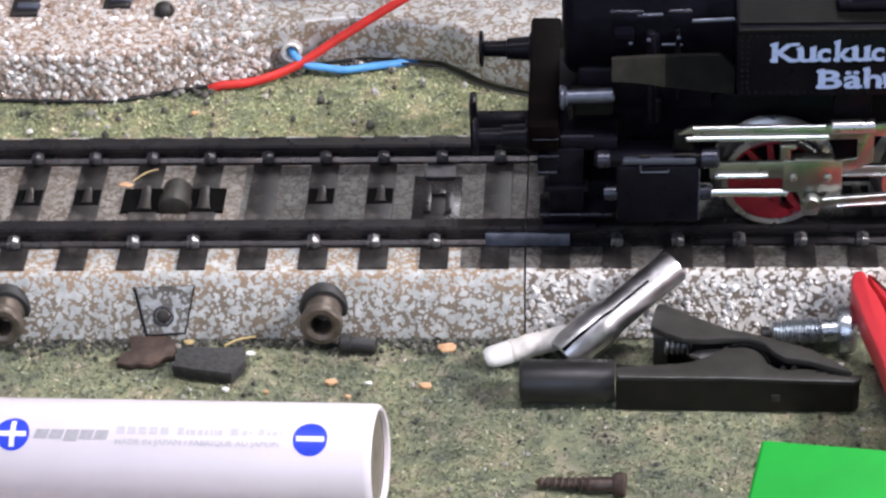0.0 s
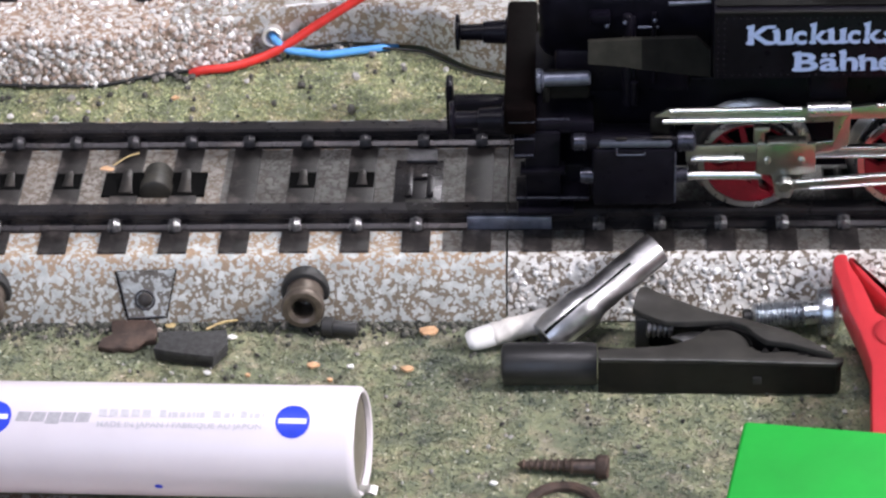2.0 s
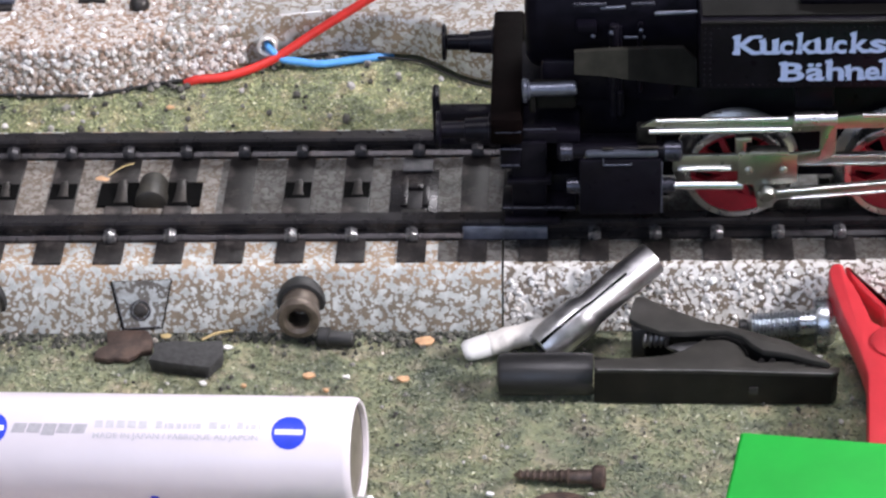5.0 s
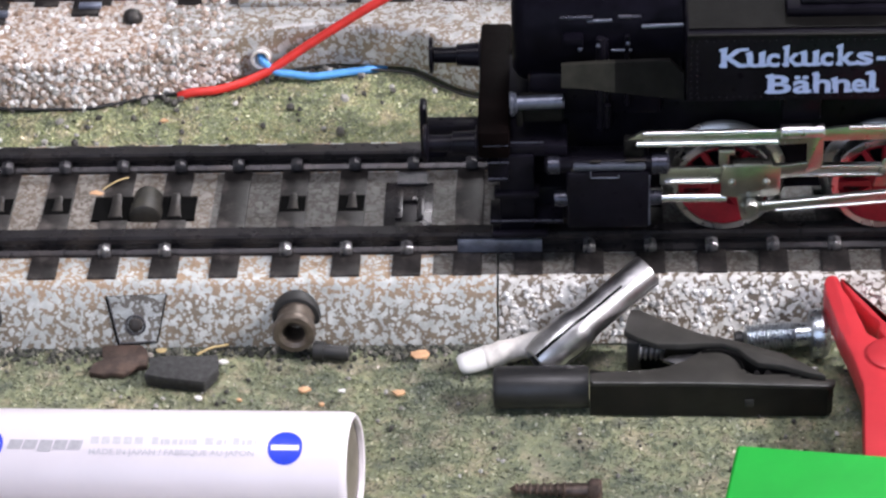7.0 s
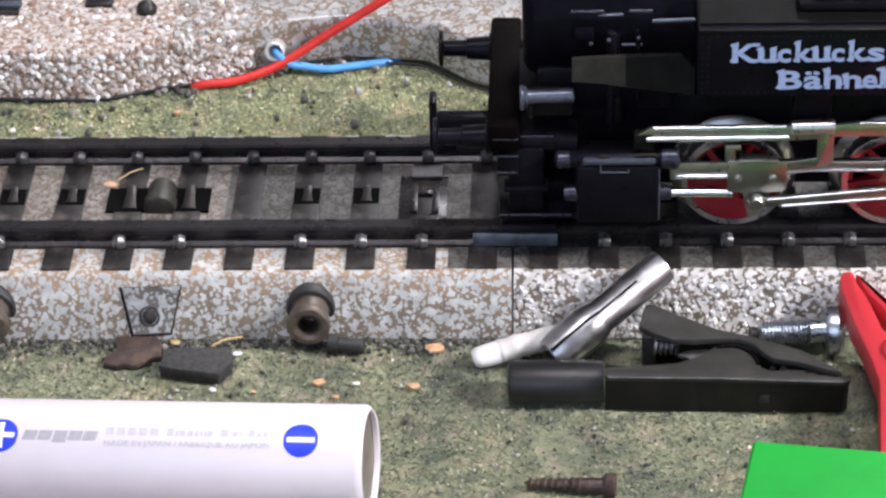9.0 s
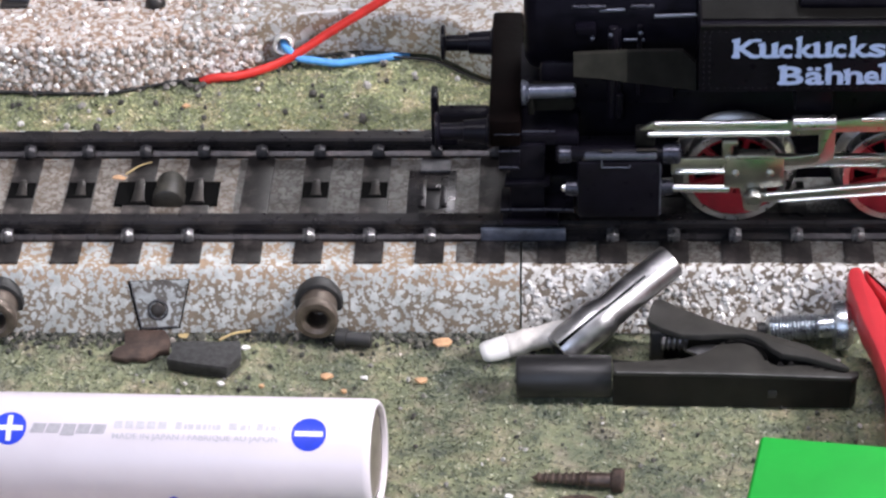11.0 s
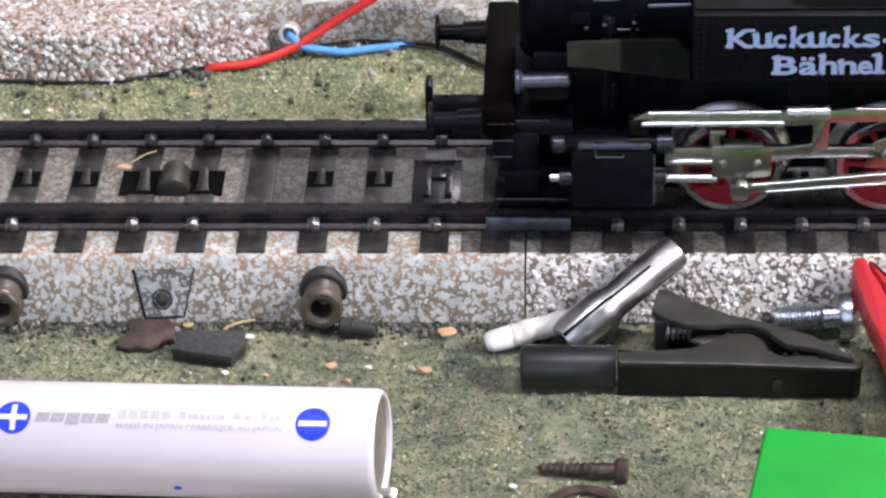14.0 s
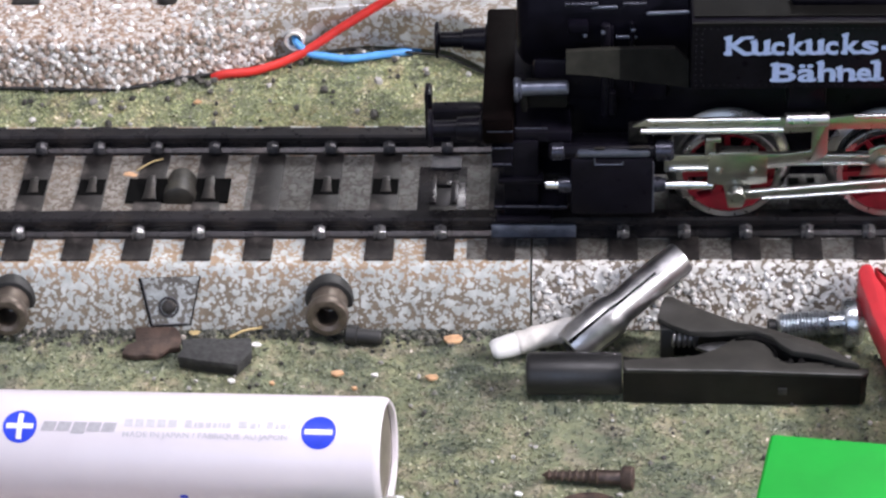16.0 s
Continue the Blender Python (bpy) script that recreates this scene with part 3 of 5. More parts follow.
ME = {"sleeper": sleeper_mesh(), "clip": clip_mesh("clip"), "bright_clip": clip_mesh("bright_clip"), "slot": slot_mesh(), "stud": stud_mesh()}


def track_section(x0, x1, bed_material, label):
    t = thing("track_section", (x0 + x1) / 2, YC, 0, label, "model track", "track sections")
    part("track_bed", bed_mesh(x0 + 0.12, x1 - 0.12), bed_material, t)
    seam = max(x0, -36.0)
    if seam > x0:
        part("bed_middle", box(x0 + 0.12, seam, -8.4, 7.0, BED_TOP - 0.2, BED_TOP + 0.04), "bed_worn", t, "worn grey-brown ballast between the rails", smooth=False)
    part("bed_middle", box(seam + 0.02, x1 - 0.12, -8.4, 7.0, BED_TOP - 0.2, BED_TOP + 0.04), "bed_grimy_shaded", t, "grimy grey ballast between the rails, darkened with the locomotive's shadow", smooth=False)
    # edge strip beside the locomotive, its shadow put into the grimy colour
    part("bed_edge", box(max(x0, -8) + 0.12, x1 - 0.12, -15.5, -11.3, BED_TOP - 0.2, BED_TOP + 0.04), "bed_grimy_shaded", t, smooth=False)
    for y in RAIL_Y:
        part("rail", rail_bm(y, x0 + 0.05, x1 - 0.05), "rail", t)
    return t


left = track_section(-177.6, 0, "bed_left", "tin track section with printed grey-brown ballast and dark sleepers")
right = track_section(0, 177.6, "bed_right", "tin track section with rough white-flecked ballast and dark sleepers")
for owner, sign in ((left, -1), (right, 1)):
    for i in range(24):
        k = sign * (i + 0.5)
        x = k * PITCH
        child("sleeper", ME["sleeper"], owner, x, 0, 0)
        if k not in (-7.5, -4.5, -0.5, 0.5):
            child("rail_clip", ME["bright_clip"], owner, x, -11.25, 7.7)
        child("rail_clip", ME["clip"], owner, x + 0.1, 7.25, 7.75)
        if k not in (-6.5, -5.5, -4.5, -1.5, -0.5, 0.5, 1.5):
            child("contact_slot", ME["slot"], owner, x, -0.1, BED_TOP + 0.34)
            child("contact_stud", ME["stud"], owner, x + 0.1, 0.1, BED_TOP + 0.3).scale = (0.8, 0.85, 1.0)


def track_details():
    # wide slot with the raised middle hump
    part("contact_slot", box(-50.9, -38.0, -3.6, 1.5, BED_TOP + 0.1, BED_TOP + 0.38), "hole", left, smooth=False)
    for x in (-48.1, -40.7):
        child("contact_stud", ME["stud"], left, x + 0.2, -0.6, BED_TOP + 0.4).scale = (1.0, 1.35, 1.3)
    bm = lathe([(0, 0), (0, 1.7), (0.2, 2.0), (1.9, 2.05), (2.0, 1.85), (2.2, 1.8), (4.6, 1.8), (5.2, 1.4), (5.4, 0)], (-44.1, -3.7, BED_TOP + 0.45), (0, 1, 0.04), seg=32)
    part("hump", bm, "hump", left, "dull brown rounded hump between the sleepers")
    # tongues where the sections plug together
    part("end_plate", box(-14.3, -8.3, -7.2, 3.9, BED_TOP + 0.1, BED_TOP + 0.42, 0.1), "rail", left, "dark plate under the contact tongues")
    tongue = loft([soft_box_section(x, 3.2, 6.0 - abs(x + 11.0) * 0.1, BED_TOP + 0.4, BED_TOP + 0.85, 0.15) for x in (-12.9, -12.6, -9.4, -9.1)])
    part("contact_tongue", tongue, "clip", left, "worn bright contact tongue")
    part("contact_tongue", box(-12.7, -9.5, -7.2, -5.2, BED_TOP + 0.4, BED_TOP + 0.7, 0.12), "contact", left)
    bm = box(-12.9, -12.0, -4.4, 2.4, BED_TOP + 0.4, BED_TOP + 0.72, 0.1)
    box(-10.2, -9.3, -4.4, 2.4, BED_TOP + 0.4, BED_TOP + 0.72, 0.1, bm)
    box(-12.0, -10.2, -0.6, 0.6, BED_TOP + 0.4, BED_TOP + 0.78, 0.1, bm)
    part("contact_frame", bm, "rail", left)
    bm = box(-4.9, 5.4, -11.5, -11.05, 7.4, 9.2, 0.12)
    part("rail_joiner", bm, "rail_plate", left, "bare grey tin rail joiner")
    # small cover plate on the flank
    n = Vector((0, -6.0, 3.75)).normalized()

    def on_face(u, w, out):
        return Vector((u, -20.5, 0.35)) + Vector((0, 3.75, 6.0)) * w + n * out
    edge = [(-47.3, 0.86), (-40.2, 0.9), (-41.4, 0.08), (-46.0, 0.05)]
    bm = loft([[on_face(u, w, -0.2) for u, w in edge], [on_face(u, w, 0.22) for u, w in edge]])
    plate = part("cover_plate", bm, "cover", left, "pressed dark grey trapezoid cover plate")
    edge = [(-47.65, 0.87), (-40.0, 0.91), (-41.25, 0.06), (-46.2, 0.02)]
    part("plate_gap", loft([[on_face(u, w, -0.2) for u, w in edge], [on_face(u, w, 0.03) for u, w in edge]]), "hole", left)
    bm = lathe([(0, 0.9), (0.35, 0.85), (0.5, 0.6), (0.5, 0)], on_face(-43.9, 0.38, 0.2), n, seg=20)
    part("plate_screw", bm, "contact", plate)
    bm = lathe([(0, 1.15), (0.12, 1.3), (0.2, 1.15), (0.12, 1.02), (0, 1.15)], on_face(-43.9, 0.38, 0.2), n, seg=28)
    part("screw_ring", bm, "clip", plate)
    bm = rod(on_face(-45.9, 0.06, 0.25), on_face(-41.5, 0.09, 0.25), 0.13, seg=10)
    rod(on_face(-47.2, 0.84, 0.2), on_face(-45.9, 0.06, 0.25), 0.12, bm, seg=10)
    part("plate_edge", bm, "clip", plate, "bare bent edge")


track_details()


def socket(x, z, group="sockets on the track bed"):
    t = thing("socket", x, -19, 0, "aged bronze socket sleeve in the flank of the track bed", "socket", group)
    way = Vector((0.0, -1.0, 0.09))
    p = Vector((x, -18.2, z - 0.75))
    bm = lathe([(-1.6, 2.9), (0.2, 3.0), (0.55, 2.8), (0.6, 2.3), (-1.6, 2.3)], p + way * 0.3, way, seg=44)
    part("ring", bm, "rubber", t, "black rubber ring")
    bm = lathe([(-1.5, 2.25), (3.0, 2.3), (3.3, 2.55), (4.3, 2.62), (4.65, 2.4), (4.7, 1.8), (4.4, 1.35), (1.0, 1.2), (1.0, 0)], p, way, seg=40)
    part("sleeve", bm, "bronze", t)


socket(-24.4, 4.0)
socket(-63.2, 4.0)

# ---- far track: a bed whose foot swings in and out behind the grass strip ----
FOOT = [(-180, 37), (-110, 36), (-74, 34), (-58, 33.3), (-46, 37.0), (-30.5, 42.6), (-24.3, 43.5), (-13.2, 41.6), (-5.2, 35.6), (6, 31.5), (40, 30), (180, 30)]


def foot(x):
    for (a, b) in zip(FOOT, FOOT[1:]):
        if a[0] <= x <= b[0]:
            t = (x - a[0]) / (b[0] - a[0])
            return a[1] + (b[1] - a[1]) * (t * t * (3 - 2 * t) * 0.5 + t * 0.5)
    return FOOT[-1][1]


def lip(x):
    return foot(x) + (1.0 if x < -40 else 0.8)


def far_bed(x0, x1, material, label):
    t = thing("track_section", (x0 + x1) / 2, 60, 0, label, "model track", "track sections")
    n = max(6, int((x1 - x0) / 1.2))
    secs = []
    for i in range(n + 1):
        x = x0 + (x1 - x0) * i / n
        y0, y1 = foot(x), lip(x)
        gap = 0.35 + 0.8 * math.exp(-((x + 12) / 13) ** 2) + 0.35 * math.exp(-((x + 42) / 6) ** 2)
        secs.append([(x, y0 + 3.0, -0.3), (x, y0 + 3.0, gap), (x, y0, gap + 0.1), (x, y0, gap + 0.3), (x, y1 - 0.3, 5.7), (x, y1 - 0.1, 6.3), (x, y1 + 0.2, 6.7), (x, y1 + 0.7, 6.95), (x, y1 + 1.5, 7.0), (x, 78, 7.0), (x, 82, -0.3)])
    part("track_bed", loft(secs), material, t)
    return t


far_left = far_bed(-178, -47.05, "bed_gravel", "track section coated with loose grey and white gravel")
far_right = far_bed(-46.95, 178, "bed_far", "tin track section with printed grey-brown ballast")


def far_details():
    for owner, x0, x1 in ((far_left, -178, -47.1), (far_right, -46.9, 178)):
        for dy in (52.5, 71.0):
            p = [(-1.6, 7.0), (-1.6, 7.6), (-0.8, 7.95), (-0.8, 8.5), (-1.2, 8.9), (-1.2, 9.5), (-0.9, 9.8)]
            p = p + [(-a, z) for a, z in p[::-1]]
            part("rail", prism([(dy + a, z) for a, z in p], x0, x1, axis="x"), "rail", owner)
        for i in range(int((x1 - x0) / PITCH)):
            x = x0 + 3 + i * PITCH
            bm = box(x - 1.7, x + 1.7, 49.4, 75.5, 6.8, 7.3, 0.12)
            part("sleeper", bm, "sleeper", owner)
    for x, y in ((-71.0, 46.0), (-58.2, 48.0)):
        part("sleeper_end", box(x - 1.9, x + 1.9, y - 1.4, y + 4, 6.9, 7.5, 0.15), "sleeper", far_left)
        part("rail_clip", box(x - 1.0, x + 2.2, y - 0.2, y + 1.0, 7.4, 8.1, 0.2), "rail_plate", far_left)
    bm = lathe([(0, 1.45), (0.6, 1.4), (1.3, 1.1), (1.6, 0.6), (1.7, 0)], (-51.4, 45.6, 6.9), (0, 0, 1), seg=24)
    part("round_stud", bm, "contact", far_left, "small dark bronze domed stud")
    bm = box(-37.0, -22.0, 48.6, 54.0, 6.9, 7.9, 0.2)
    part("cover_plate", bm, "bed_far", far_right)
    n = Vector((0, -1, 0.2)).normalized()
    bm = lathe([(-1.6, 1.35), (0.2, 1.4), (0.8, 1.42), (1.0, 1.25), (0.95, 1.0), (0.5, 0.85), (-0.6, 0.8), (-0.6, 0)], (-33.5, foot(-33.5) - 0.6, 3.3), n, seg=36)
    part("eyelet", bm, "eyelet", far_right, "bright metal eyelet in the flank")


far_details()


def wires():
    t = thing("red_wire", -30, 38, 0, "red insulated wire rising from the grass over the far track", "wire", "loose wires")
    f = [(-44.6, 36.5, 0.1), (-43.0, 36.5, 0.7), (-39.5, 36.8, 0.9), (-35.8, 38.1, 1.3), (-31.9, 39.7, 2.4), (-27.2, 41.2, 5.0), (-22.4, 41.7, 8.0), (-16.9, 41.9, 11.5), (-8, 43, 16), (4, 48, 19.5), (25, 60, 17), (50, 74, 8.0)]
    part("insulation", wire(f, 0.63), "red_wire", t)
    t = thing("blue_wire", -29, 39, 0, "short blue insulated wire coming out of the eyelet", "wire", "loose wires")
    f = [(-33.7, 45.0, 3.2), (-33.5, 41.8, 3.3), (-33.0, 40.2, 3.1), (-31.4, 39.6, 2.0), (-29.4, 39.9, 1.4), (-26.3, 40.0, 0.9), (-22.4, 41.0, 0.8), (-19.0, 42.2, 0.5), (-16.5, 43.4, 0.2)]
    part("insulation", wire(f, 0.55), "blue_wire", t)
    t = thing("black_wire_and_gap", -20, 42, 0, "thin black wire and dark gap line along the foot of the far track", "wire", "loose wires")
    f = [(x, foot(x) - 0.35, 0.45) for x in (-90, -80, -70, -62, -56, -50, -45)]
    part("insulation", wire(f, 0.28), "black_wire_and_gap", t)
    # right piece: the shadowed gap under the bed's foot, drawn as a black line
    f = [(x, foot(x) - 0.5, 0.6) for x in (-30, -24.3, -19, -13.2, -9, -5.2, 0, 6)]
    part("insulation", wire(f, 0.2), "black_wire_and_gap", t)


wires()

# ---- locomotive: its places are those at which it stands when its key is zero ----
loco = thing("steam_locomotive", 30, YC, RAIL_TOP, "black model tank locomotive with red wheels and nickel rods", "locomotive")
AXLES = (27.3, 46.4, 65.5)
AXLE_Z, WHEEL_R, CRANK = 16.2, 6.4, 3.7
ROD_Y = -13.4


def buffer(y):
    bm = lathe([(0, 0), (0, 2.1), (0.12, 2.3), (0.42, 2.3), (0.55, 2.0), (0.65, 1.0), (3.4, 1.05), (3.45, 1.35), (6.2, 1.55), (6.3, 2.0), (6.9, 2.05)], (-8.5, y, 23.1), (1, 0, 0), seg=28)
    part("buffer", bm, "loco_black", loco, "glossy black sprung buffer")


# each letter: its left edge, width and height, and the small feet on its stems (side, at the top or the foot)
FIRST = [("K", 0.0, 2.95, 2.5, "lt lb rt rb"), ("u", 2.95, 2.1, 2.1, "lt mt rb"), ("c", 5.15, 1.55, 2.1, ""), ("k", 7.2, 1.95, 2.6, "lt lb rb"), ("u", 9.15, 2.0, 2.1, "lt mt rb"), ("c", 11.3, 1.5, 2.1, ""), ("k", 13.3, 2.0, 2.6, "lt lb rb"), ("s", 15.4, 1.95, 2.1, ""), ("-", 17.7, 1.1, 2.4, "")]
SECOND = [("B", 5.4, 2.75, 2.5, "lt lb"), ("ä", 8.3, 2.15, 2.1, "rb"), ("h", 10.6, 2.1, 2.6, "lt lb rb"), ("n", 12.8, 2.1, 2.1, "lt lb rb"), ("e", 15.0, 1.75, 2.1, ""), ("l", 17.0, 0.75, 2.6, "lt lb rb")]


def lettering(place):
    """Two lines of heavy old-style letters with slab feet."""
    bm = bmesh.new()
    for word, v0 in ((FIRST, 0.0), (SECOND, -3.65)):
        for c, u0, w, tall, feet in word:
            cap = 2.5 if c in "KB-" else tall
            grow = 1.0 if c in "KBkhl-" else 1.28
            own = text_bm([(flat_text(c, cap if c in "KBkhl-" else 2.0 * grow, w, 0.03), u0, v0)], place)
            joined(own, bm)
            top = 2.5 if c in "KB" else (tall * 1.03 if c in "khl" else 1.92)
            for mark in feet.split():
                mid = {"l": 0.14, "m": 0.86, "r": 0.88}[mark[0]] * w
                a, b = (mid - (0.62 if c in "KB" else 0.46), mid + 0.3) if mark[0] != "r" else (mid - 0.35, mid + 0.55)
                if c == "l":
                    a, b = ((-0.45, 0.5) if mark[0] == "l" else (0.3, 1.15))
                z = top - 0.42 if mark[1] == "t" else -0.02
                lift = 0.18 if mark[1] == "t" and mark[0] != "r" else 0.0
                quad = [(a, z), (b, z), (b, z + 0.42 + lift), (a, z + 0.42 - lift * 0.4)]
                bm.faces.new([bm.verts.new(Vector(place(u0 + x, v0 + y)) + Vector((0, -0.004, 0))) for x, y in quad])
    return bm


def loco_body():
    part("buffer_beam", box(-2.0, 1.8, -13.7, 11.5, 22.4, 26.2, 0.5), "beam", loco, "dark brown buffer beam")
    for y in (YC - 10.0, YC + 10.0):
        buffer(y)
    bm = box(-9.4, -8.5, -2.6, 0.4, 15.2, 22.4, 0.35)
    box(-8.6, 0.0, -2.3, 0.1, 16.6, 19.8, 0.4, bm)
    box(-8.8, -6.2, -2.2, 0.0, 15.0, 17.0, 0.4, bm)
    part("coupler", bm, "loco_black", loco, "black hook coupler")
    # frame, smokebox saddle and running plate
    bm = box(0.5, 92, YC - 5.6, YC + 5.6, 13.2, 26.0, 0.4)
    box(1.0, 9.5, YC - 9.0, YC + 9.0, 11.2, 16.0, 0.5, bm)
    part("frame", bm, "loco_black", loco)
    bm = box(1.2, 8.6, YC - 11.5, YC + 11.5, 22.0, 23.6, 0.25)
    part("running_plate", bm, "loco_black", loco)
    for y in (YC - 11.4, YC + 10.6):
        bm = box(0.4, 4.6, y - 0.6, y + 1.0, 11.4, 22.4, 0.25)
        box(-0.6, 6.2, y - 1.6, y + 1.0, 11.2, 12.0, 0.25, bm)
        box(-0.2, 5.2, y - 1.3, y + 1.0, 16.8, 17.5, 0.2, bm)
        part("step", bm, "loco_black", loco)
    bm = lathe([(0, 0), (0, 6.4), (0.7, 7.4), (1.6, 7.8), (20.0, 7.8), (20.2, 8.15), (21.0, 8.15), (21.2, 7.6), (70, 7.6), (70, 0)], (2.2, YC, 34.8), (1, 0, 0), seg=48)
    part("boiler", bm, "boiler_black", loco)
    bm = box(4.0, 20.0, YC - 7.4, YC + 7.4, 25.0, 31.0, 0.8)
    box(12.4, 13.6, YC - 8.3, YC + 8.3, 23, 36, 0.3, bm)
    part("saddle", bm, "loco_black", loco)
    bm = lathe([(0, 3.4), (4, 2.8), (10, 3.0), (11, 3.5), (11.5, 3.4), (11.5, 2.4), (4, 2.2)], (9.0, YC, 41.8), (0, 0, 1), seg=32)
    part("chimney", bm, "loco_black", loco)
    bm = lathe([(0, 4.6), (3, 4.3), (5.6, 3.4), (7, 1.8), (7.4, 0)], (42, YC, 41.6), (0, 0, 1), seg=32)
    part("dome", bm, "loco_black", loco)
    # pale lamp body and its fittings
    bm = lathe([(0, 0), (0, 1.15), (0.35, 1.25), (0.5, 0.85), (0.9, 0.82), (5.8, 0.85), (6.0, 0.6), (6.0, 0)], (2.3, -12.0, 29.2), (1, 0, 0.03), seg=24)
    part("lamp_body", bm, "pewter", loco, "pale pewter-coloured lamp tube")
    bm = box(3.0, 8.2, -11.8, -8.0, 26.2, 28.4, 0.5)
    box(2.6, 3.4, -12.5, -11.4, 26.2, 28.6, 0.2, bm)
    part("lamp_socket", bm, "loco_grey", loco)
    # slanting grey side plate, its front half rubbed paler
    for poly, material, label in (([(8.0, 34.7), (11.5, 34.9), (14.2, 35.0), (14.2, 31.4), (11, 31.9), (8.0, 32.1)], "loco_pale", "rubbed pale grey slanting side plate"), ([(14.2, 35.0), (18, 35.1), (20.6, 35.1), (22.2, 33.6), (22.2, 30.4), (14.2, 31.4)], "loco_grey", "worn dark grey slanting side plate")):
        bm = loft([[(x, -13.6 + (z - 31) * 0.22, z) for x, z in poly], [(x, -12.9 + (z - 31) * 0.22, z) for x, z in poly]])
        part("side_plate", bm, material, loco, label)
    # footboard edges: thin pale rods drawn as their highlights
    for a, b, z in ((-0.9, 1.7, 21.9), (-0.9, 1.5, 19.6), (-0.8, 8.0, 13.5), (-1.4, 1.7, 24.3), (1.9, 5.8, 24.7)):
        part("edge_glint", rod((a, -13.6, z), (b, -13.6, z), 0.13, seg=8), "gunmetal", loco, "thin pale line for the highlight on an edge")
    part("footboard", box(-0.8, 8.0, -13.5, -9.0, 12.9, 13.5, 0.12), "loco_black", loco)
    part("footboard", box(-0.9, 1.6, -13.5, -10.0, 19.0, 21.9, 0.2), "loco_black", loco)
    part("pipe_clamp", box(8.2, 10.6, -10.4, -8.6, 35.6, 36.8, 0.25), "boiler_black", loco)
    # two short rods drawn as horizontal highlights on the boiler
    for a, b, z in ((7.8, 11.8, 38.9), (14.6, 17.4, 38.9)):
        part("boiler_glint", rod((a, -9.0, z), (b, -9.0, z), 0.26, seg=10), "gunmetal", loco)
    part("sand_pipe", rod((13.4, -10.2, 24.4), (13.4, -10.0, 27.6), 0.45, seg=12), "loco_black", loco)
    part("lamp_flange", lathe([(0, 0), (0, 1.35), (0.2, 1.5), (0.5, 1.45), (0.5, 0)], (1.9, -12.05, 29.1), (1, 0, 0.03), seg=24), "pewter", loco, "bright lamp flange")
    # three pale rods coloured as bluish highlight dashes
    part("handrail_or_glint", rod((11.0, -9.0, 38.4), (14.0, -9.0, 38.5), 0.2), "pewter", loco)
    part("handrail_or_glint", rod((17.3, -10.2, 38.3), (22.3, -10.2, 38.5), 0.24), "pewter", loco)
    part("handrail_or_glint", rod((13.8, -9.15, 34.5), (16.3, -9.15, 34.5), 0.18), "pewter", loco)
    bm = rod((12.6, -9.6, 24.0), (12.6, -9.3, 36.4), 0.55)
    rod((15.7, -9.2, 27.0), (15.7, -9.2, 36.6), 0.3, bm)
    part("handrail_or_glint", bm, "loco_black", loco, "thin black handrails")
    # pale dots coloured as small bluish highlights
    for x, y, z in ((12.3, -9.9, 35.6), (15.8, -9.4, 35.6), (17.6, -10.6, 31.6), (10.2, -9.6, 35.0)):
        part("rivet", lathe([(0, 0.3), (0.2, 0.22), (0.28, 0)], (x, y, z), (0, -1, 0.3), seg=10), "pewter", loco)
    # side tanks, cab and bunker
    for side in (-1, 1):
        y_out, y_in = YC + side * 14.4, YC + side * 7.0
        prof = [(y_out, 31.3), (y_out, 40.0), (y_out - side * 0.35, 40.35), (y_in, 40.9), (y_in, 31.3)]
        tank = part("side_tank", prism(prof, 22.4, 72, 0.12, axis="x"), "loco_black", loco)
        bm = prism([(y_out - side * 0.9, 40.4), (y_out - side * 0.9, 40.62), (y_in, 41.1), (y_in, 40.8)], 22.7, 71.8, axis="x")
        part("tank_top", bm, "loco_top", tank, "dusty dark grey tank top")
        bm = box(33.8, 47.0, min(YC + side * 8, YC + side * 11.6), max(YC + side * 8, YC + side * 11.6), 40.6, 42.0, 0.5)
        box(35.4, 45.4, min(YC + side * 8.6, YC + side * 11.0), max(YC + side * 8.6, YC + side * 11.0), 41.9, 42.8, 0.4, bm)
        part("filler_lid", bm, "loco_black", tank)
        if side < 0:
            rows = [[(23.0 + i * 0.8, z) for i in range(62)] for z in (39.4, 31.8)] + [[(x, 32.4 + i * 0.8) for i in range(9)] for x in (22.9, 23.6)]
            bm = bmesh.new()
            bmesh.ops.create_icosphere(bm, subdivisions=1, radius=0.12)
            rivet = finish("rivet", bm, "loco_black")
            for x, z in sum(rows, []):
                child("rivet", rivet, tank, x, y_out, z)
            part("tank_rim", box(22.5, 72, y_out - 0.15, y_out + 0.4, 39.9, 40.25, 0.1), "loco_grey", tank)
            bm = lettering(lambda u, v: (26.3 + u, y_out - 0.05, 35.95 + v + u * 0.008))
            part("lettering", bm, "letter", tank, "pale blue bold lettering", smooth=False)
    bm = box(72, 93, YC - 14.4, YC + 14.4, 26, 40, 0.5)
    box(72, 88, YC - 14.4, YC + 14.4, 40, 50, 0.5, bm)
    part("cab", bm, "loco_black", loco)
    part("cab_roof", loft([[(x, YC + 15 * math.sin(a), 49.5 + 4.5 * math.cos(a)) for a in [k * math.pi / 10 - math.pi / 2 for k in range(11)]] for x in (70.5, 90)]), "loco_black", loco)
    part("rear_beam", box(92, 95, YC - 12.5, YC + 12.5, 21, 26.2, 0.4), "beam", loco)


loco_body()


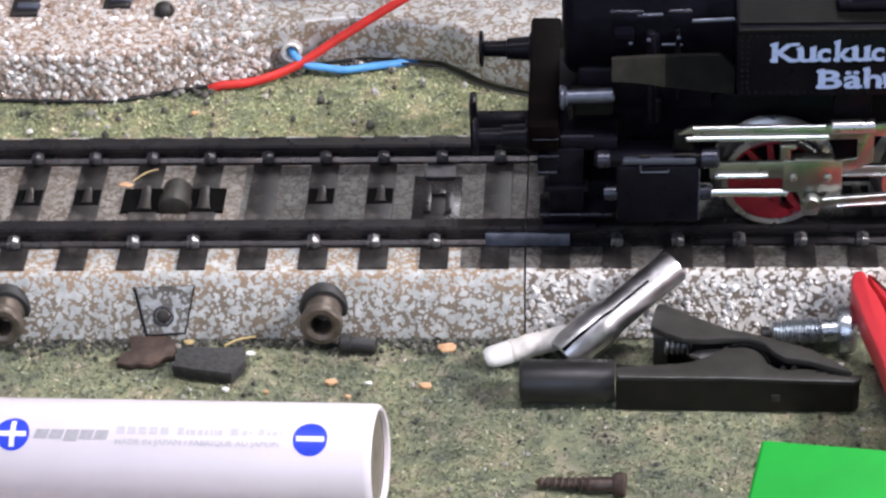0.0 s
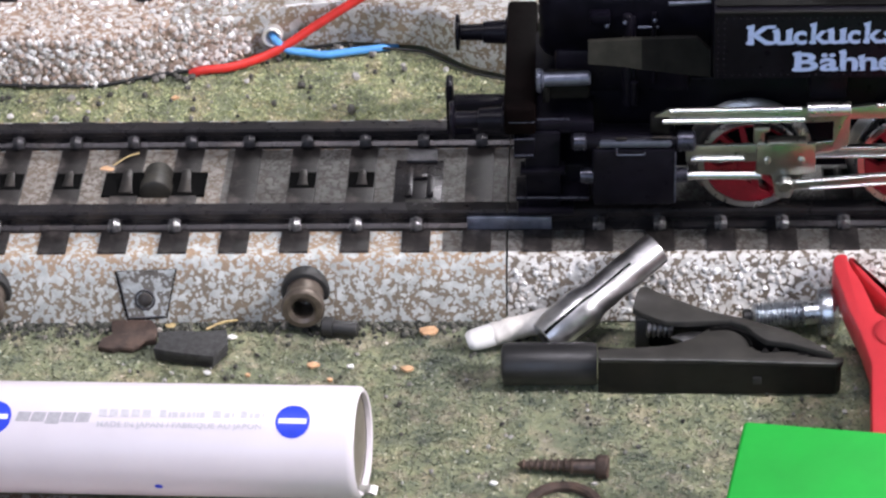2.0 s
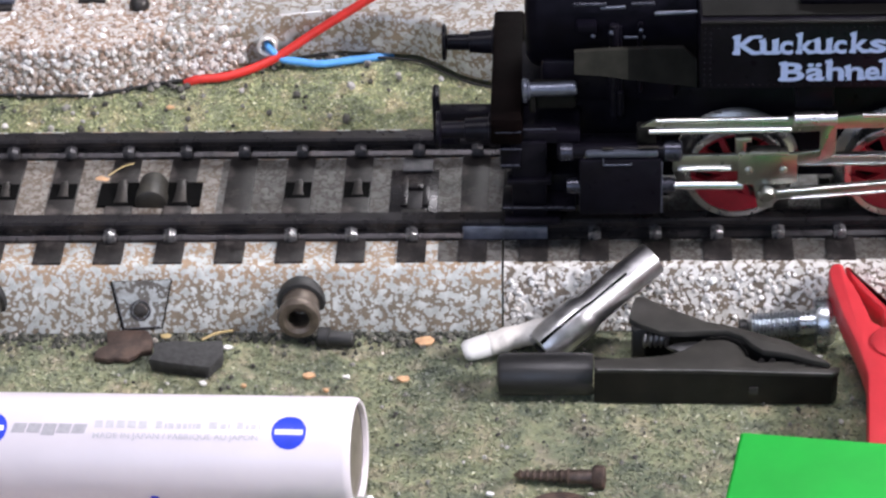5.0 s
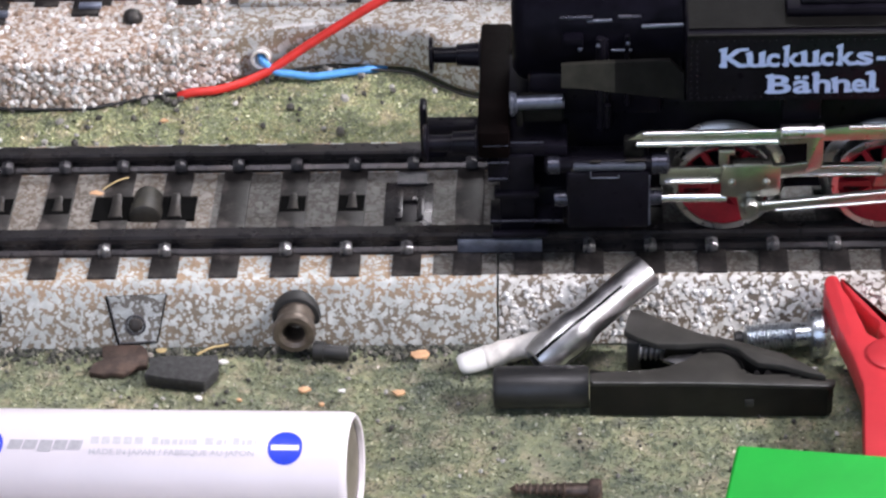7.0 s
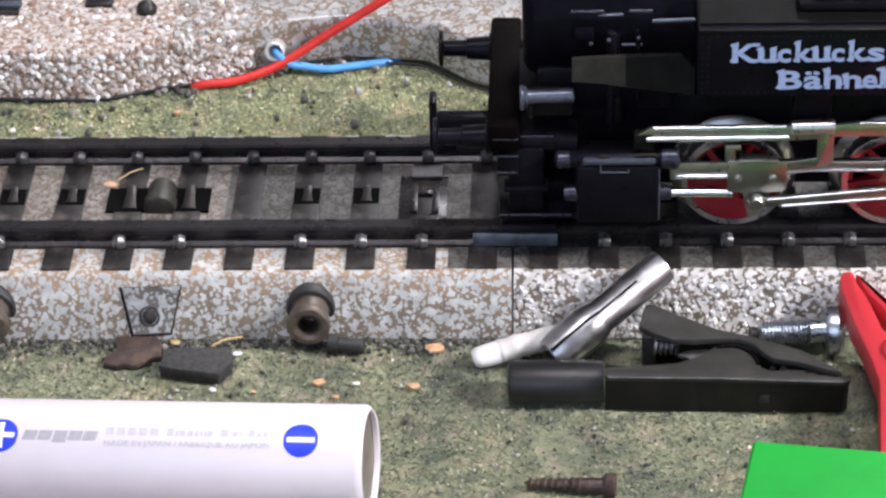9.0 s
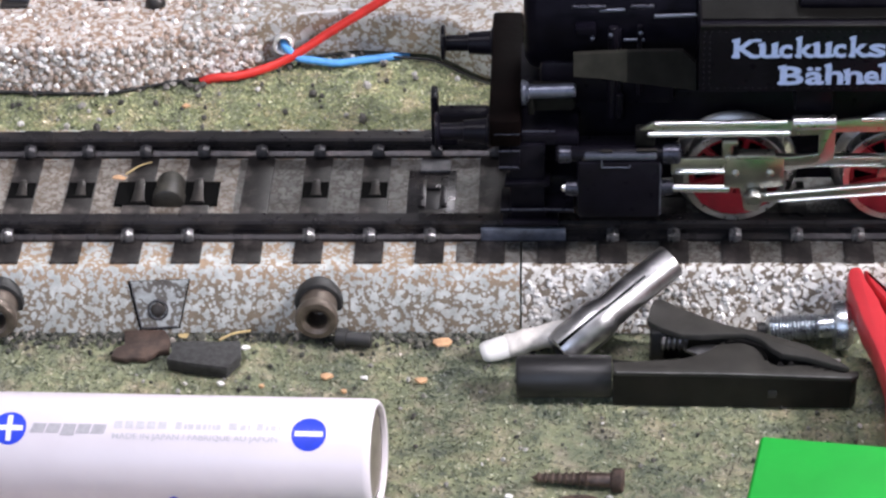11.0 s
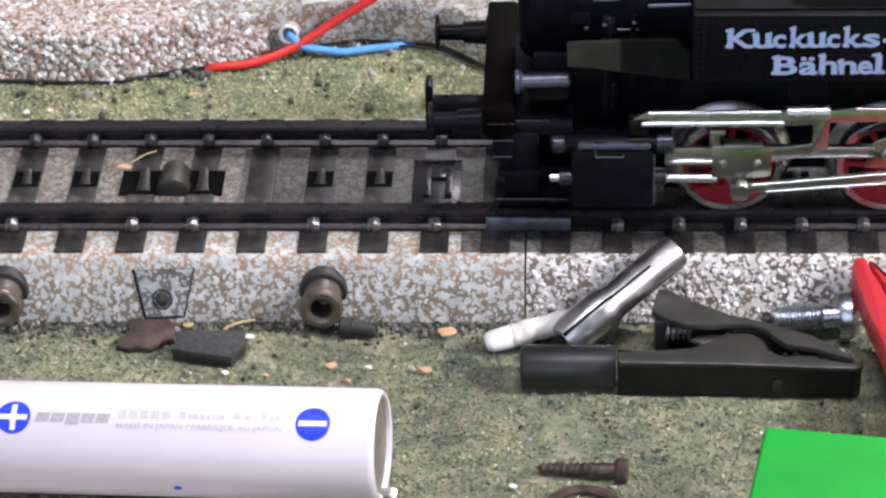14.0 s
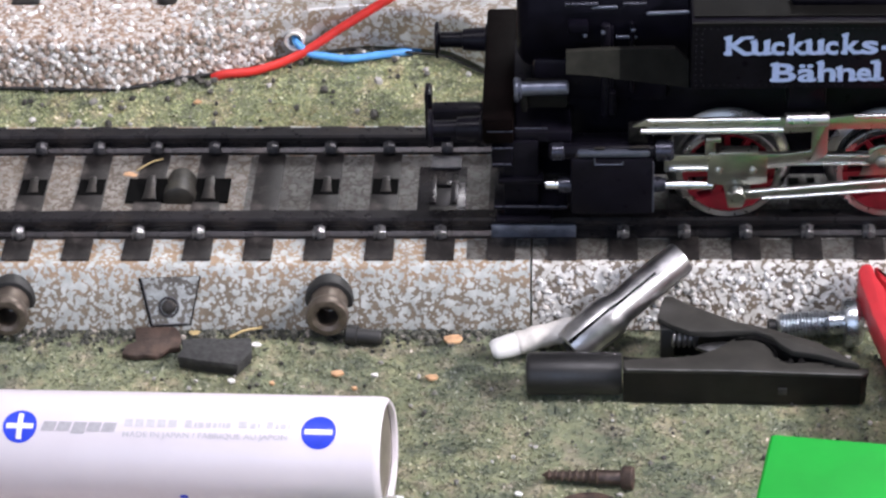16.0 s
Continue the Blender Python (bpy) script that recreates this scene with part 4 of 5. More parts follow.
def cylinder_block():
    bm = box(8.4, 18.3, -15.6, -9.5, 13.6, 21.6, 0.5)
    cyl = part("cylinder_block", bm, "loco_black", loco, "black cylinder block with worn edges")
    bm = lathe([(0, 0), (0, 0.8), (0.2, 0.95), (12.6, 1.0), (12.7, 1.2), (14.3, 1.2), (14.5, 1.0), (14.5, 0)], (5.9, -14.2, 21.9), (1, 0, 0), seg=28)
    part("valve_chest", bm, "loco_black", cyl)
    # pale strip that stands for the chest's bluish highlight and its worn patch
    part("worn_glint_strip", box(9.2, 17.8, -15.5, -14.5, 21.7, 22.6, 0.35), "pewter", cyl, "bluish highlight and worn metal along the valve chest")
    bm = lathe([(0, 0.55), (0, 0.9), (0.8, 1.0), (1.6, 1.0)], (7.0, -14.5, 17.3), (1, 0, 0), seg=20)
    lathe([(0, 1.0), (1.4, 0.85), (1.4, 0.5)], (18.3, -14.5, 17.3), (1, 0, 0), bm, seg=20)
    part("gland", bm, "gunmetal", cyl)
    bm = lathe([(0, 0), (0, 0.75), (0.2, 1.05), (1.5, 1.05), (1.7, 0.8), (1.7, 0)], (6.1, -14.3, 21.9), (1, 0, 0), seg=24)
    part("chest_end", bm, "gunmetal", cyl, "dark gunmetal end cap")
    bm = lathe([(0, 0.9), (0.1, 1.25), (0.5, 1.3), (1.9, 1.3), (2.2, 1.0), (2.2, 0)], (18.4, -14.3, 22.0), (1, 0, 0), seg=24)
    part("chest_end", bm, "gunmetal", cyl, "dark gunmetal end cap")
    bm = rod((11.3, -15.62, 21.9), (11.3, -15.62, 20.9), 0.09, seg=8)
    joined(rod((11.3, -15.62, 20.9), (14.6, -15.62, 20.9), 0.09, seg=8), bm)
    joined(rod((14.6, -15.62, 20.9), (14.6, -15.62, 21.3), 0.09, seg=8), bm)
    part("worn_lug", bm, "pewter", cyl)
    bm = rod((18.2, -15.5, 14.0), (18.2, -15.5, 21.2), 0.1, seg=8)
    part("worn_or_lit_edge", bm, "pewter", cyl)
    for x, w, z in ((9.0, 1.0, 21.62), (11.2, 1.3, 22.75), (15.4, 2.4, 22.9)):
        part("rubbed_fleck", box(x, x + w, -15.3, -14.9, z, z + 0.25, 0.08), "contact", cyl, "brownish rubbed fleck")
    bm = box(15.2, 17.6, -14.6, -13.0, 23.0, 25.4, 0.3)
    part("steam_pipe", bm, "loco_grey", cyl)


cylinder_block()


def valve_plate():
    """The fixed stamped plate: upper bar, clasp, upright and slide bar."""
    y0, y1 = -14.4, -13.9
    poly = [(15.4, 25.2), (17.4, 26.4), (33.4, 26.5), (38.4, 26.5), (41.4, 26.9), (64, 26.9), (64, 25.2), (38.6, 24.9), (38.6, 21.3), (36.6, 20.2), (30.4, 19.1), (19.5, 19.0), (19.5, 21.3), (33.8, 21.5), (36.7, 21.9), (36.7, 24.6), (33.0, 24.4), (16.0, 24.6)]
    plate = part("valve_gear_plate", prism(poly, y0, y1, 0.1), "nickel", loco, "dull nickel stamped rod plate")
    bm = rod((17.4, -14.45, 26.25), (33.0, -14.45, 26.4), 0.30)
    rod((16.6, -14.5, 24.8), (33.4, -14.5, 24.95), 0.36, bm)
    rod((20.0, -14.5, 19.5), (26.4, -14.5, 19.5), 0.28, bm)
    rod((41.4, -14.45, 26.8), (63, -14.45, 26.8), 0.30, bm)
    part("bar_edge", bm, "polished", plate)
    part("clasp", rod((33.5, -14.4, 26.3), (38.6, -14.4, 26.4), 0.85, seg=28), "rim", plate, "bright nickel clasp")
    part("clasp_bracket", box(33.8, 38.2, -13.2, -6, 27.0, 31.5, 0.3), "loco_black", plate)


valve_plate()


def wheel(x, side):
    """A spoked wheel with its crank pin straight above the axle."""
    face = YC + side * 9.5
    at = (x, face, AXLE_Z)
    w = (0, -side, 0)
    bm = lathe([(0, 5.55), (0, 6.25), (0.15, WHEEL_R), (2.0, WHEEL_R + 0.15), (2.4, 7.3), (2.8, 7.6), (3.2, 7.3), (3.2, 5.55), (0, 5.55)], at, w, seg=56)
    hub = joint_part("wheel", lathe([(0.5, 5.6), (0.5, 4.95), (2.6, 4.95), (2.6, 5.6), (0.5, 5.6)], at, w, seg=40), "wheel_red", loco, at, "red spoked driving wheel with a bright rim")
    part("tyre", bm, "rim", hub)
    for k in range(12):
        a = 2 * math.pi * (k + 0.5) / 12
        dx, dz = math.cos(a), math.sin(a)
        s = [Vector((x + dx * r, face - w[1] * 0.0, AXLE_Z + dz * r)) for r in (1.2, 5.65)]
        t = Vector((-dz, 0, dx))
        y = Vector(w)
        bm = loft([[p - t * h + y * 0.1, p + t * h + y * 0.1, p + t * h + y * 0.9, p - t * h + y * 0.9] for p, h in ((s[0], 0.45), (s[1], 0.3))])
        part("spoke", bm, "wheel_red", hub)
    bm = lathe([(-0.3, 0), (-0.3, 1.3), (0, 1.6), (0.9, 1.7)], at, w, seg=24)
    part("hub", bm, "wheel_red", hub)
    # balance weight opposite the pin
    pts = [(x + 5.5 * math.cos(a), AXLE_Z + 5.5 * math.sin(a)) for a in [math.radians(206 + 16 * k) for k in range(9)]]
    bm = prism(pts, min(face, face - side * 1.4), max(face, face - side * 1.4), 0.08)
    part("balance_weight", bm, "wheel_red", hub)
    bm = rod((x, face + side * 2.0, AXLE_Z + CRANK), (x, face - side * 0.6, AXLE_Z + CRANK), 0.7)
    part("crank_pin", bm, "nickel", hub)
    return hub


WHEELS = [wheel(x, s) for x in AXLES for s in (-1, 1)]


def coupling_rod():
    x0, x2 = AXLES[0], AXLES[2]
    z = AXLE_Z + CRANK
    poly = [(x0 - 1.4, z - 0.8), (x0 + 1.4, z - 0.75), (AXLES[1] - 2.0, z - 0.75), (AXLES[1] + 2.0, z - 0.75), (x2 + 1.4, z - 0.8), (x2 + 1.4, z + 0.8), (x0 - 1.4, z + 0.8)]
    r = joint_part("coupling_rod", prism(poly, -12.9, -12.3, 0.12), "nickel", loco, (x0, -12.6, z), "nickel coupling rod")
    bm = rod((x0 - 1, -12.95, z + 0.62), (x2, -12.95, z + 0.62), 0.2)
    rod((x0 - 1, -12.95, z - 0.6), (x2, -12.95, z - 0.6), 0.2, bm)
    part("rod_edge", bm, "polished", r)
    for x in AXLES:
        bm = lathe([(0, 0), (0, 0.5), (0.25, 0.8), (0.6, 0.85), (0.7, 1.7), (1.3, 1.8), (1.3, 0)], (x, -13.9, z), (0, 1, 0), seg=24)
        if x == AXLES[1]:
            prism([(x - 2.6, z - 2.2), (x - 1.6, z + 1.5), (x, z + 2.2), (x + 1.8, z + 1.4), (x + 2.6, z - 2.2)], -13.1, -12.8, 0.1, bm)
        part("rod_boss", bm, "nickel", r)
    return r


COUPLING = coupling_rod()
XH = 31.2   # the crosshead's pin when its key is zero
XH_Z = 16.4


def crosshead():
    y0, y1 = -15.1, -14.5
    poly = [(26.7, 17.7), (26.7, 22.0), (33.6, 21.9), (33.7, 17.9), (32.8, 17.6), (29.8, 17.5), (28.6, 17.5)]
    c = joint_part("crosshead", prism(poly, y0, y1, 0.14), "nickel", loco, (XH, -14.8, XH_Z), "nickel crosshead plate with two rivets")
    bm = box(26.3, 27.6, -14.9, -14.2, 21.6, 24.0, 0.3)
    box(26.3, 28.2, -15.1, -13.8, 23.5, 24.1, 0.2, bm)
    box(28.0, 32.6, -15.3, -13.6, 21.7, 22.3, 0.25, bm)
    part("bracket", bm, "nickel", c)
    for x in (27.95, 32.0):
        part("rivet", lathe([(0, 0.5), (0.25, 0.45), (0.4, 0.25), (0.42, 0)], (x, y0, 19.7), (0, -1, 0), seg=16), "nickel", c)
    part("piston_rod", rod((7.5, -14.5, 17.35), (27.4, -14.5, 17.2), 0.55), "polished", c, "polished piston rod")
    poly = [(28.4, 17.8), (28.8, 16.0), (29.2, 13.9), (30.9, 13.9), (31.6, 15.8), (31.9, 17.8)]
    part("drop_link", prism(poly, -14.6, -14.0, 0.15), "nickel", c)
    part("pin", lathe([(0, 0), (0, 0.7), (0.3, 0.95), (1.0, 1.05)], (30.2, -16.2, 16.5), (0, 1, 0), seg=20), "nickel", c)
    return c


CROSSHEAD = crosshead()


def connecting_rod():
    at = (30.0, -15.6, 16.5)
    n = AXLES[2] - 30.0
    poly = [(29.0, 16.0), (30.8, 15.9), (30 + n - 2, 15.55), (30 + n, 14.9), (30 + n + 2, 15.8), (30 + n + 2, 17.2), (30 + n, 18.0), (30 + n - 2, 17.5), (30.8, 17.1), (29.0, 17.0)]
    r = joint_part("connecting_rod", prism(poly, -15.9, -15.35, 0.14), "nickel", loco, at, "nickel connecting rod")
    bm = rod((33.0, -15.95, 15.95), (30 + n - 2, -15.95, 15.7), 0.17)
    rod((31.4, -15.95, 17.0), (30 + n - 2, -15.95, 17.35), 0.17, bm)
    part("rod_flange", bm, "polished", r)
    return r


CONNECTING = connecting_rod()

# ---- loose things before the track ----
BAT_R = 6.25
BAT_RIGHT, BAT_LEFT = Vector((-14.9, -54.7, 9.2)), Vector((-64.9, -50.0, 6.6))


def battery():
    t = thing("battery_cell", -40, -52, 0, "white-sleeved round battery cell with blue pole marks lying on moss", "battery")
    a = (BAT_RIGHT - BAT_LEFT).normalized()
    n = (BAT_RIGHT - BAT_LEFT).length
    side = Vector((0, -1, 0))
    side = (side - a * side.dot(a)).normalized()
    up = side.cross(a)
    up = up if up.z > 0 else -up
    prof = [(0, 4.6), (0, 5.8), (0.25, 6.1), (0.8, BAT_R), (n - 0.9, BAT_R), (n - 0.3, 6.12), (n, 5.8), (n - 0.1, 5.5), (n - 0.6, 5.4)]
    body = part("sleeve", lathe(prof, BAT_LEFT, a, seg=72), "sleeve", t)
    part("cell_end", lathe([(0, 5.45), (0.15, 5.0), (0.1, 4.0), (0.2, 0)], BAT_RIGHT - a * 0.75, a, seg=48), "cell_end", t, "dull metal cell end")
    part("cell_top", lathe([(0, 4.8), (-0.6, 3.0), (-1.6, 2.8), (-1.6, 0)], BAT_LEFT + a * 0.3, a, seg=48), "cell_end", t)
    p = BAT_RIGHT + a * 0.1 + side * 2.2 - up * 4.9
    bm = loft([[p + a * u + side * s + up * (w - 0.25 * u + 0.25 * math.sin(u * 2)) for s, w in ((-0.7, -0.1), (0.7, -0.1), (0.7, 0.1), (-0.7, 0.1))] for u in (-0.9, 0, 0.5, 0.9, 1.3)])
    part("solder_tab", bm, "steel", t, "bent bright solder tab")

    def on_sleeve(u, v, out=0.05, mid=30.0):
        ang = radians(mid) - v / BAT_R
        return BAT_RIGHT - a * (u + 0.45) + (up * math.cos(ang) + side * math.sin(ang)) * (BAT_R + out)

    def disc(u, r, out):
        bm = bmesh.new()
        for r0, r1 in ((0.0, 0.5), (0.5, 0.8), (0.8, 1.0)):
            for k in range(40):
                q = []
                for rr, kk in ((r0, k), (r1, k), (r1, k + 1), (r0, k + 1)):
                    an = 2 * math.pi * kk / 40
                    q.append(bm.verts.new(on_sleeve(u - rr * r * math.cos(an), rr * r * math.sin(an), out)))
                bm.faces.new(q)
        bmesh.ops.remove_doubles(bm, verts=bm.verts, dist=0.001)
        return bm

    def strip(u0, u1, v0, v1, out, bm=None):
        own = bmesh.new()
        k = max(1, int(abs(v1 - v0) / 0.5))
        rows = [[own.verts.new(on_sleeve(u, v0 + (v1 - v0) * i / k, out)) for u in (u0, u1)] for i in range(k + 1)]
        for r, s in zip(rows, rows[1:]):
            own.faces.new((r[0], r[1], s[1], s[0]))
        return joined(own, bm)
    for u, cross in ((6.3, False), (39.8, True)):
        d = part("pole_mark", disc(u, 1.93, 0.03), "blue_print", body, "round blue pole mark")
        bm = strip(u + 1.55, u - 1.55, -0.3, 0.3, 0.06)
        if cross:
            strip(u + 0.3, u - 0.3, -1.5, 1.5, 0.08, bm)
        part("pole_sign", bm, "white_print", body)
    # maker's mark and company line as plain bars
    def block(u, w, v0, v1, mask, slant, name, material):
        rows = mask.split("/")
        bm = bmesh.new()
        at = {}

        def corner(i, j):
            if (i, j) not in at:
                at[i, j] = bm.verts.new(on_sleeve(u - w * i / len(rows[0]) - slant * (1 - j / len(rows)), v1 + (v0 - v1) * j / len(rows), 0.05))
            return at[i, j]
        for j, r in enumerate(rows):
            for i, c in enumerate(r):
                if c == "#":
                    bm.faces.new((corner(i, j), corner(i + 1, j), corner(i + 1, j + 1), corner(i, j + 1)))
        part(name, bm, material, body, smooth=False)
    for i, u in enumerate((37.4, 35.7, 34.0, 32.3, 30.6)):
        block(u, 1.5, -0.75 if i == 2 else -0.5, 0.6, "#", 0.3, "mark_block", "mark_print")
    u = 28.0
    for i, w in enumerate((1.25, 1.25, 1.25, 1.25, 1.3, 0, 1.0, 0.4, 0.9, 0.8, 0.6, 0.5, 0.35, 0.8, 0, 1.3, 0.9, 0.3, 0, 1.0, 0.55, 0.9, 0.3)):
        if w == 0:
            u -= 0.65
            continue
        block(u, w * 0.72, 0.2, 1.1 if w > 0.95 else 0.85, "#", 0.0, "line_block", "pale_print")
        u -= w * 0.985
    bm = text_bm([(flat_text("MADE IN JAPAN / FABRIQUE AU JAPON", 0.66, 18.4, 0.01), 0, 0)], lambda x, v: on_sleeve(28.1 - x, v - 1.0, 0.05))
    part("origin_line", bm, "faint_print", body, smooth=False)
    part("ink_spot", disc_at(on_sleeve, 21.6, -8.3), "blue_print", body)


def disc_at(place, u, v):
    bm = bmesh.new()
    c = [bm.verts.new(place(u - 0.5 * math.cos(k), v + 0.4 * math.sin(k), 0.04)) for k in [2 * math.pi * i / 10 for i in range(10)]]
    bm.faces.new(c)
    return bm


battery()


def green_box():
    t = thing("green_box", 40, -70, 0, "plain bright green plastic box lying on moss", "box")
    a, b = Vector((0.9915, -0.13, 0)), Vector((-0.19, -0.982, 0))
    o = Vector((26.7, -54.4, 0))
    base = [o, o + a * 36, o + a * 36 + b * 34, o + b * 34]
    bm = loft([[p + Vector((0, 0, z)) for p in base] for z in (0, 12.0)])
    bmesh.ops.recalc_face_normals(bm, faces=bm.faces)
    bmesh.ops.bevel(bm, geom=bm.edges[:], offset=0.5, segments=3, affect="EDGES", profile=0.5)
    part("body", bm, "green", t)


green_box()


def black_clip():
    t = thing("crocodile_clip", 20, -31, 0, "black plastic crocodile clip lying on its side on moss", "crocodile clip", "crocodile clips")
    bm = lathe([(0, 0), (0, 1.7), (0.15, 2.3), (0.6, 2.55), (10.6, 2.55), (11.2, 2.4)], (-0.4, -31.9, 2.45), (1, 0, 0), seg=36)
    part("barrel", bm, "barrel", t, "smooth round black cable barrel")
    # near jaw: a flat face coloured paler as if lit, on a deep straight side coloured darker as if shaded, rising to
    # the hinge cheek
    face = [(10.9, -33.0), (10.9, -34.6), (11.4, -34.8), (24, -35.0), (38.4, -35.8), (39.1, -35.4), (39.2, -34.6), (36.2, -34.2), (34.6, -33.6), (32.2, -33.4), (30.6, -33.6), (29.1, -33.2), (28.3, -31.3), (27.4, -29.2), (26.5, -28.4), (25.2, -28.3), (23.6, -29.2), (21.9, -30.8), (19.6, -32.0), (17.9, -32.4), (13, -32.7)]
    part("near_jaw", prism(face, 4.7, 5.4, 0.18, axis="z"), "lit_plastic_face", t, "flat face of the jaw, coloured paler as its lit top")
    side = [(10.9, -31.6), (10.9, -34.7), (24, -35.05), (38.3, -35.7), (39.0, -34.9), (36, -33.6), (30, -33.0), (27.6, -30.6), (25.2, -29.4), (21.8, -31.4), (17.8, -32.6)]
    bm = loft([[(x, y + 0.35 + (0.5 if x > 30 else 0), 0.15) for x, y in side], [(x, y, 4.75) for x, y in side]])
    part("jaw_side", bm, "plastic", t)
    # thin pale rod drawn as the highlight along the top front edge
    part("worn_or_lit_edge", wire([(11.3, -34.72, 5.28), (17, -34.86, 5.28), (24, -34.98, 5.28), (31, -35.38, 5.28), (38.3, -35.74, 5.28)], 0.1, seg=8), "highlit_plastic", t, "pale highlight line along the edge of the jaw")
    part("jaw_mark", box(28.8, 29.8, -35.36, -35.2, 2.0, 3.0, 0.03), "rubber", t)
    # far jaw: a lever that lies askew above the near one, with the same lit top and shaded side colours
    lever = [(15.0, -26.3), (15.5, -23.2), (15.9, -22.0), (16.9, -22.0), (19.6, -24.1), (24.3, -27.0), (28.1, -28.3), (33.6, -31.0), (36.6, -33.6), (38.1, -35.2), (36.1, -34.6), (33.2, -33.2), (30.4, -32.6), (29.2, -31.4), (28.2, -29.8), (26.4, -28.8), (23.8, -28.8), (21.2, -29.0), (18.8, -28.9), (16.6, -27.6)]
    part("far_jaw", prism(lever, 5.5, 6.4, 0.2, axis="z"), "lit_plastic_face", t, "flat face of the lever, coloured paler as its lit top")
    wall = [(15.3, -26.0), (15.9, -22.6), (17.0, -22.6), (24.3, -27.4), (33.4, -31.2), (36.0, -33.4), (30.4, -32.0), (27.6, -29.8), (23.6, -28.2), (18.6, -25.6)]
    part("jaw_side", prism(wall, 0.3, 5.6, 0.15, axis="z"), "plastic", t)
    bm = box(15.4, 17.0, -27.6, -25.8, 1.0, 5.6, 0.2)
    part("thumb_rest", bm, "rubber", t)
    part("hinge_groove", wire([(24.0, -29.3, 5.45), (26.0, -29.2, 5.45), (27.4, -29.9, 5.45), (28.3, -31.2, 5.45), (28.7, -32.6, 5.45)], 0.2), "hole", t, "dark groove round the hinge")
    bm = bmesh.new()
    for i in range(5):
        lathe([(0, 0.95), (0.2, 1.2), (0.4, 0.95)], (16.8 + i * 0.62, -27.6, 4.4), (1, -0.2, 0), bm, seg=20)
    part("spring", bm, "steel", t, "bright coil spring")
    bm = prism([(19.4, -29.9), (20.4, -29.2), (22.4, -28.9), (24.2, -29.0), (22.8, -30.0), (21.0, -30.8)], 4.4, 4.9, 0.12, axis="z")
    part("spring_leaf", bm, "steel", t)
    for x, y in ((30.2, -33.3), (31.5, -33.2), (34.4, -33.7), (35.6, -34.1)):
        part("tooth", prism([(x - 0.5, y - 0.4), (x + 0.5, y - 0.4), (x + 0.2, y + 0.35), (x - 0.1, y + 0.4)], 3.6, 5.5, 0.08, axis="z"), "plastic", t)


black_clip()


def red_clip():
    t = thing("crocodile_clip", 45, -34, 0, "red plastic crocodile clip leaning against the track bed", "crocodile clip", "crocodile clips")
    near = [(39.3, -18.0), (40.2, -17.6), (40.7, -18.1), (41.0, -20.4), (41.7, -22.4), (42.2, -24.4), (42.8, -27.4), (43.2, -29.4), (44.4, -30.6), (48, -34.6), (50.5, -40), (51.0, -52.5), (40.8, -52.5), (41.8, -39.4), (41.2, -34.6), (39.9, -28.4), (38.9, -21.6), (38.8, -19.2)]
    bm = prism(near, 4.6, 8.2, 0.5, axis="z")
    prism([(41.4, -25), (43.0, -28), (46, -36), (49.5, -52), (43.0, -52), (43.6, -43), (42.4, -32)], 0, 5.0, 0.3, bm, axis="z")
    part("jaw", bm, "red_plastic", t)
    far = [(40.8, -17.7), (41.5, -18.4), (45.5, -26.5), (49.5, -31.4), (53, -35), (60, -46), (57, -48.5), (50.6, -38.6), (47.2, -33), (45.0, -30.0), (44.5, -28.4), (44.7, -27.0), (43.7, -25.3), (42.1, -22.3), (41.35, -20.3)]
    bm = prism(far, 4.4, 8.0, 0.5, axis="z")
    prism([(46, -28), (53, -36.5), (58, -46), (56, -47), (48, -34)], 0, 5.0, 0.3, bm, axis="z")
    part("jaw", bm, "red_plastic", t)
    bm = lathe([(0, 3.0), (0.7, 2.95), (0.95, 2.6), (0.95, 0)], (45.6, -33.8, 7.8), (0, 0, 1), seg=32)
    part("hinge_cap", bm, "red_plastic", t)
    part("inner_spring", box(43.4, 46.0, -32, -27.5, 4.4, 5.2, 0.2), "steel", t)


red_clip()


def steel_sleeve():
    t = thing("steel_sleeve", 10, -24, 0, "shiny slit steel crimp sleeve leaning on the track bed", "crimp sleeve")
    p0, p1 = Vector((4.6, -27.3, 2.5)), Vector((18.0, -18.4, 9.5))
    way = (p1 - p0).normalized()
    n = (p1 - p0).length
    prof = [(0, 1.9), (0.15, 2.2), (1.6, 2.5), (5.4, 2.68), (6.6, 2.55), (7.6, 2.15), (n - 0.2, 2.1), (n, 2.0), (n, 1.7), (5, 1.75), (0.4, 1.0)]
    part("tube", lathe(prof, p0, way, seg=44, arc=350, start=118), "steel", t)
    face = Vector((0.0, -0.80, 0.60))
    face = (face - way * face.dot(way)).normalized()
    lean = (face + way.cross(face) * -0.25).normalized()
    part("slit", rod(p0 + way * 7.3 + lean * 2.0, p1 - way * 4.0 + lean * 1.98, 0.22, seg=10), "hole", t, "dark lengthwise slit")
    part("slit_mouth", loft([[p0 + way * s + lean * (r - 0.12) + way.cross(lean) * q for q in (-w, w)] + [p0 + way * s + lean * (r + 0.04) + way.cross(lean) * q for q in (w, -w)] for s, r, w in ((0.2, 2.22, 0.26), (1.6, 2.5, 0.2), (5.4, 2.68, 0.17), (6.6, 2.55, 0.17), (7.6, 2.15, 0.2))]), "hole", t)
    part("core", lathe([(0.3, 1.0), (4.6, 1.7), (n - 1.5, 1.6), (n - 1.5, 0)], p0, way, seg=24), "hole", t)


steel_sleeve()


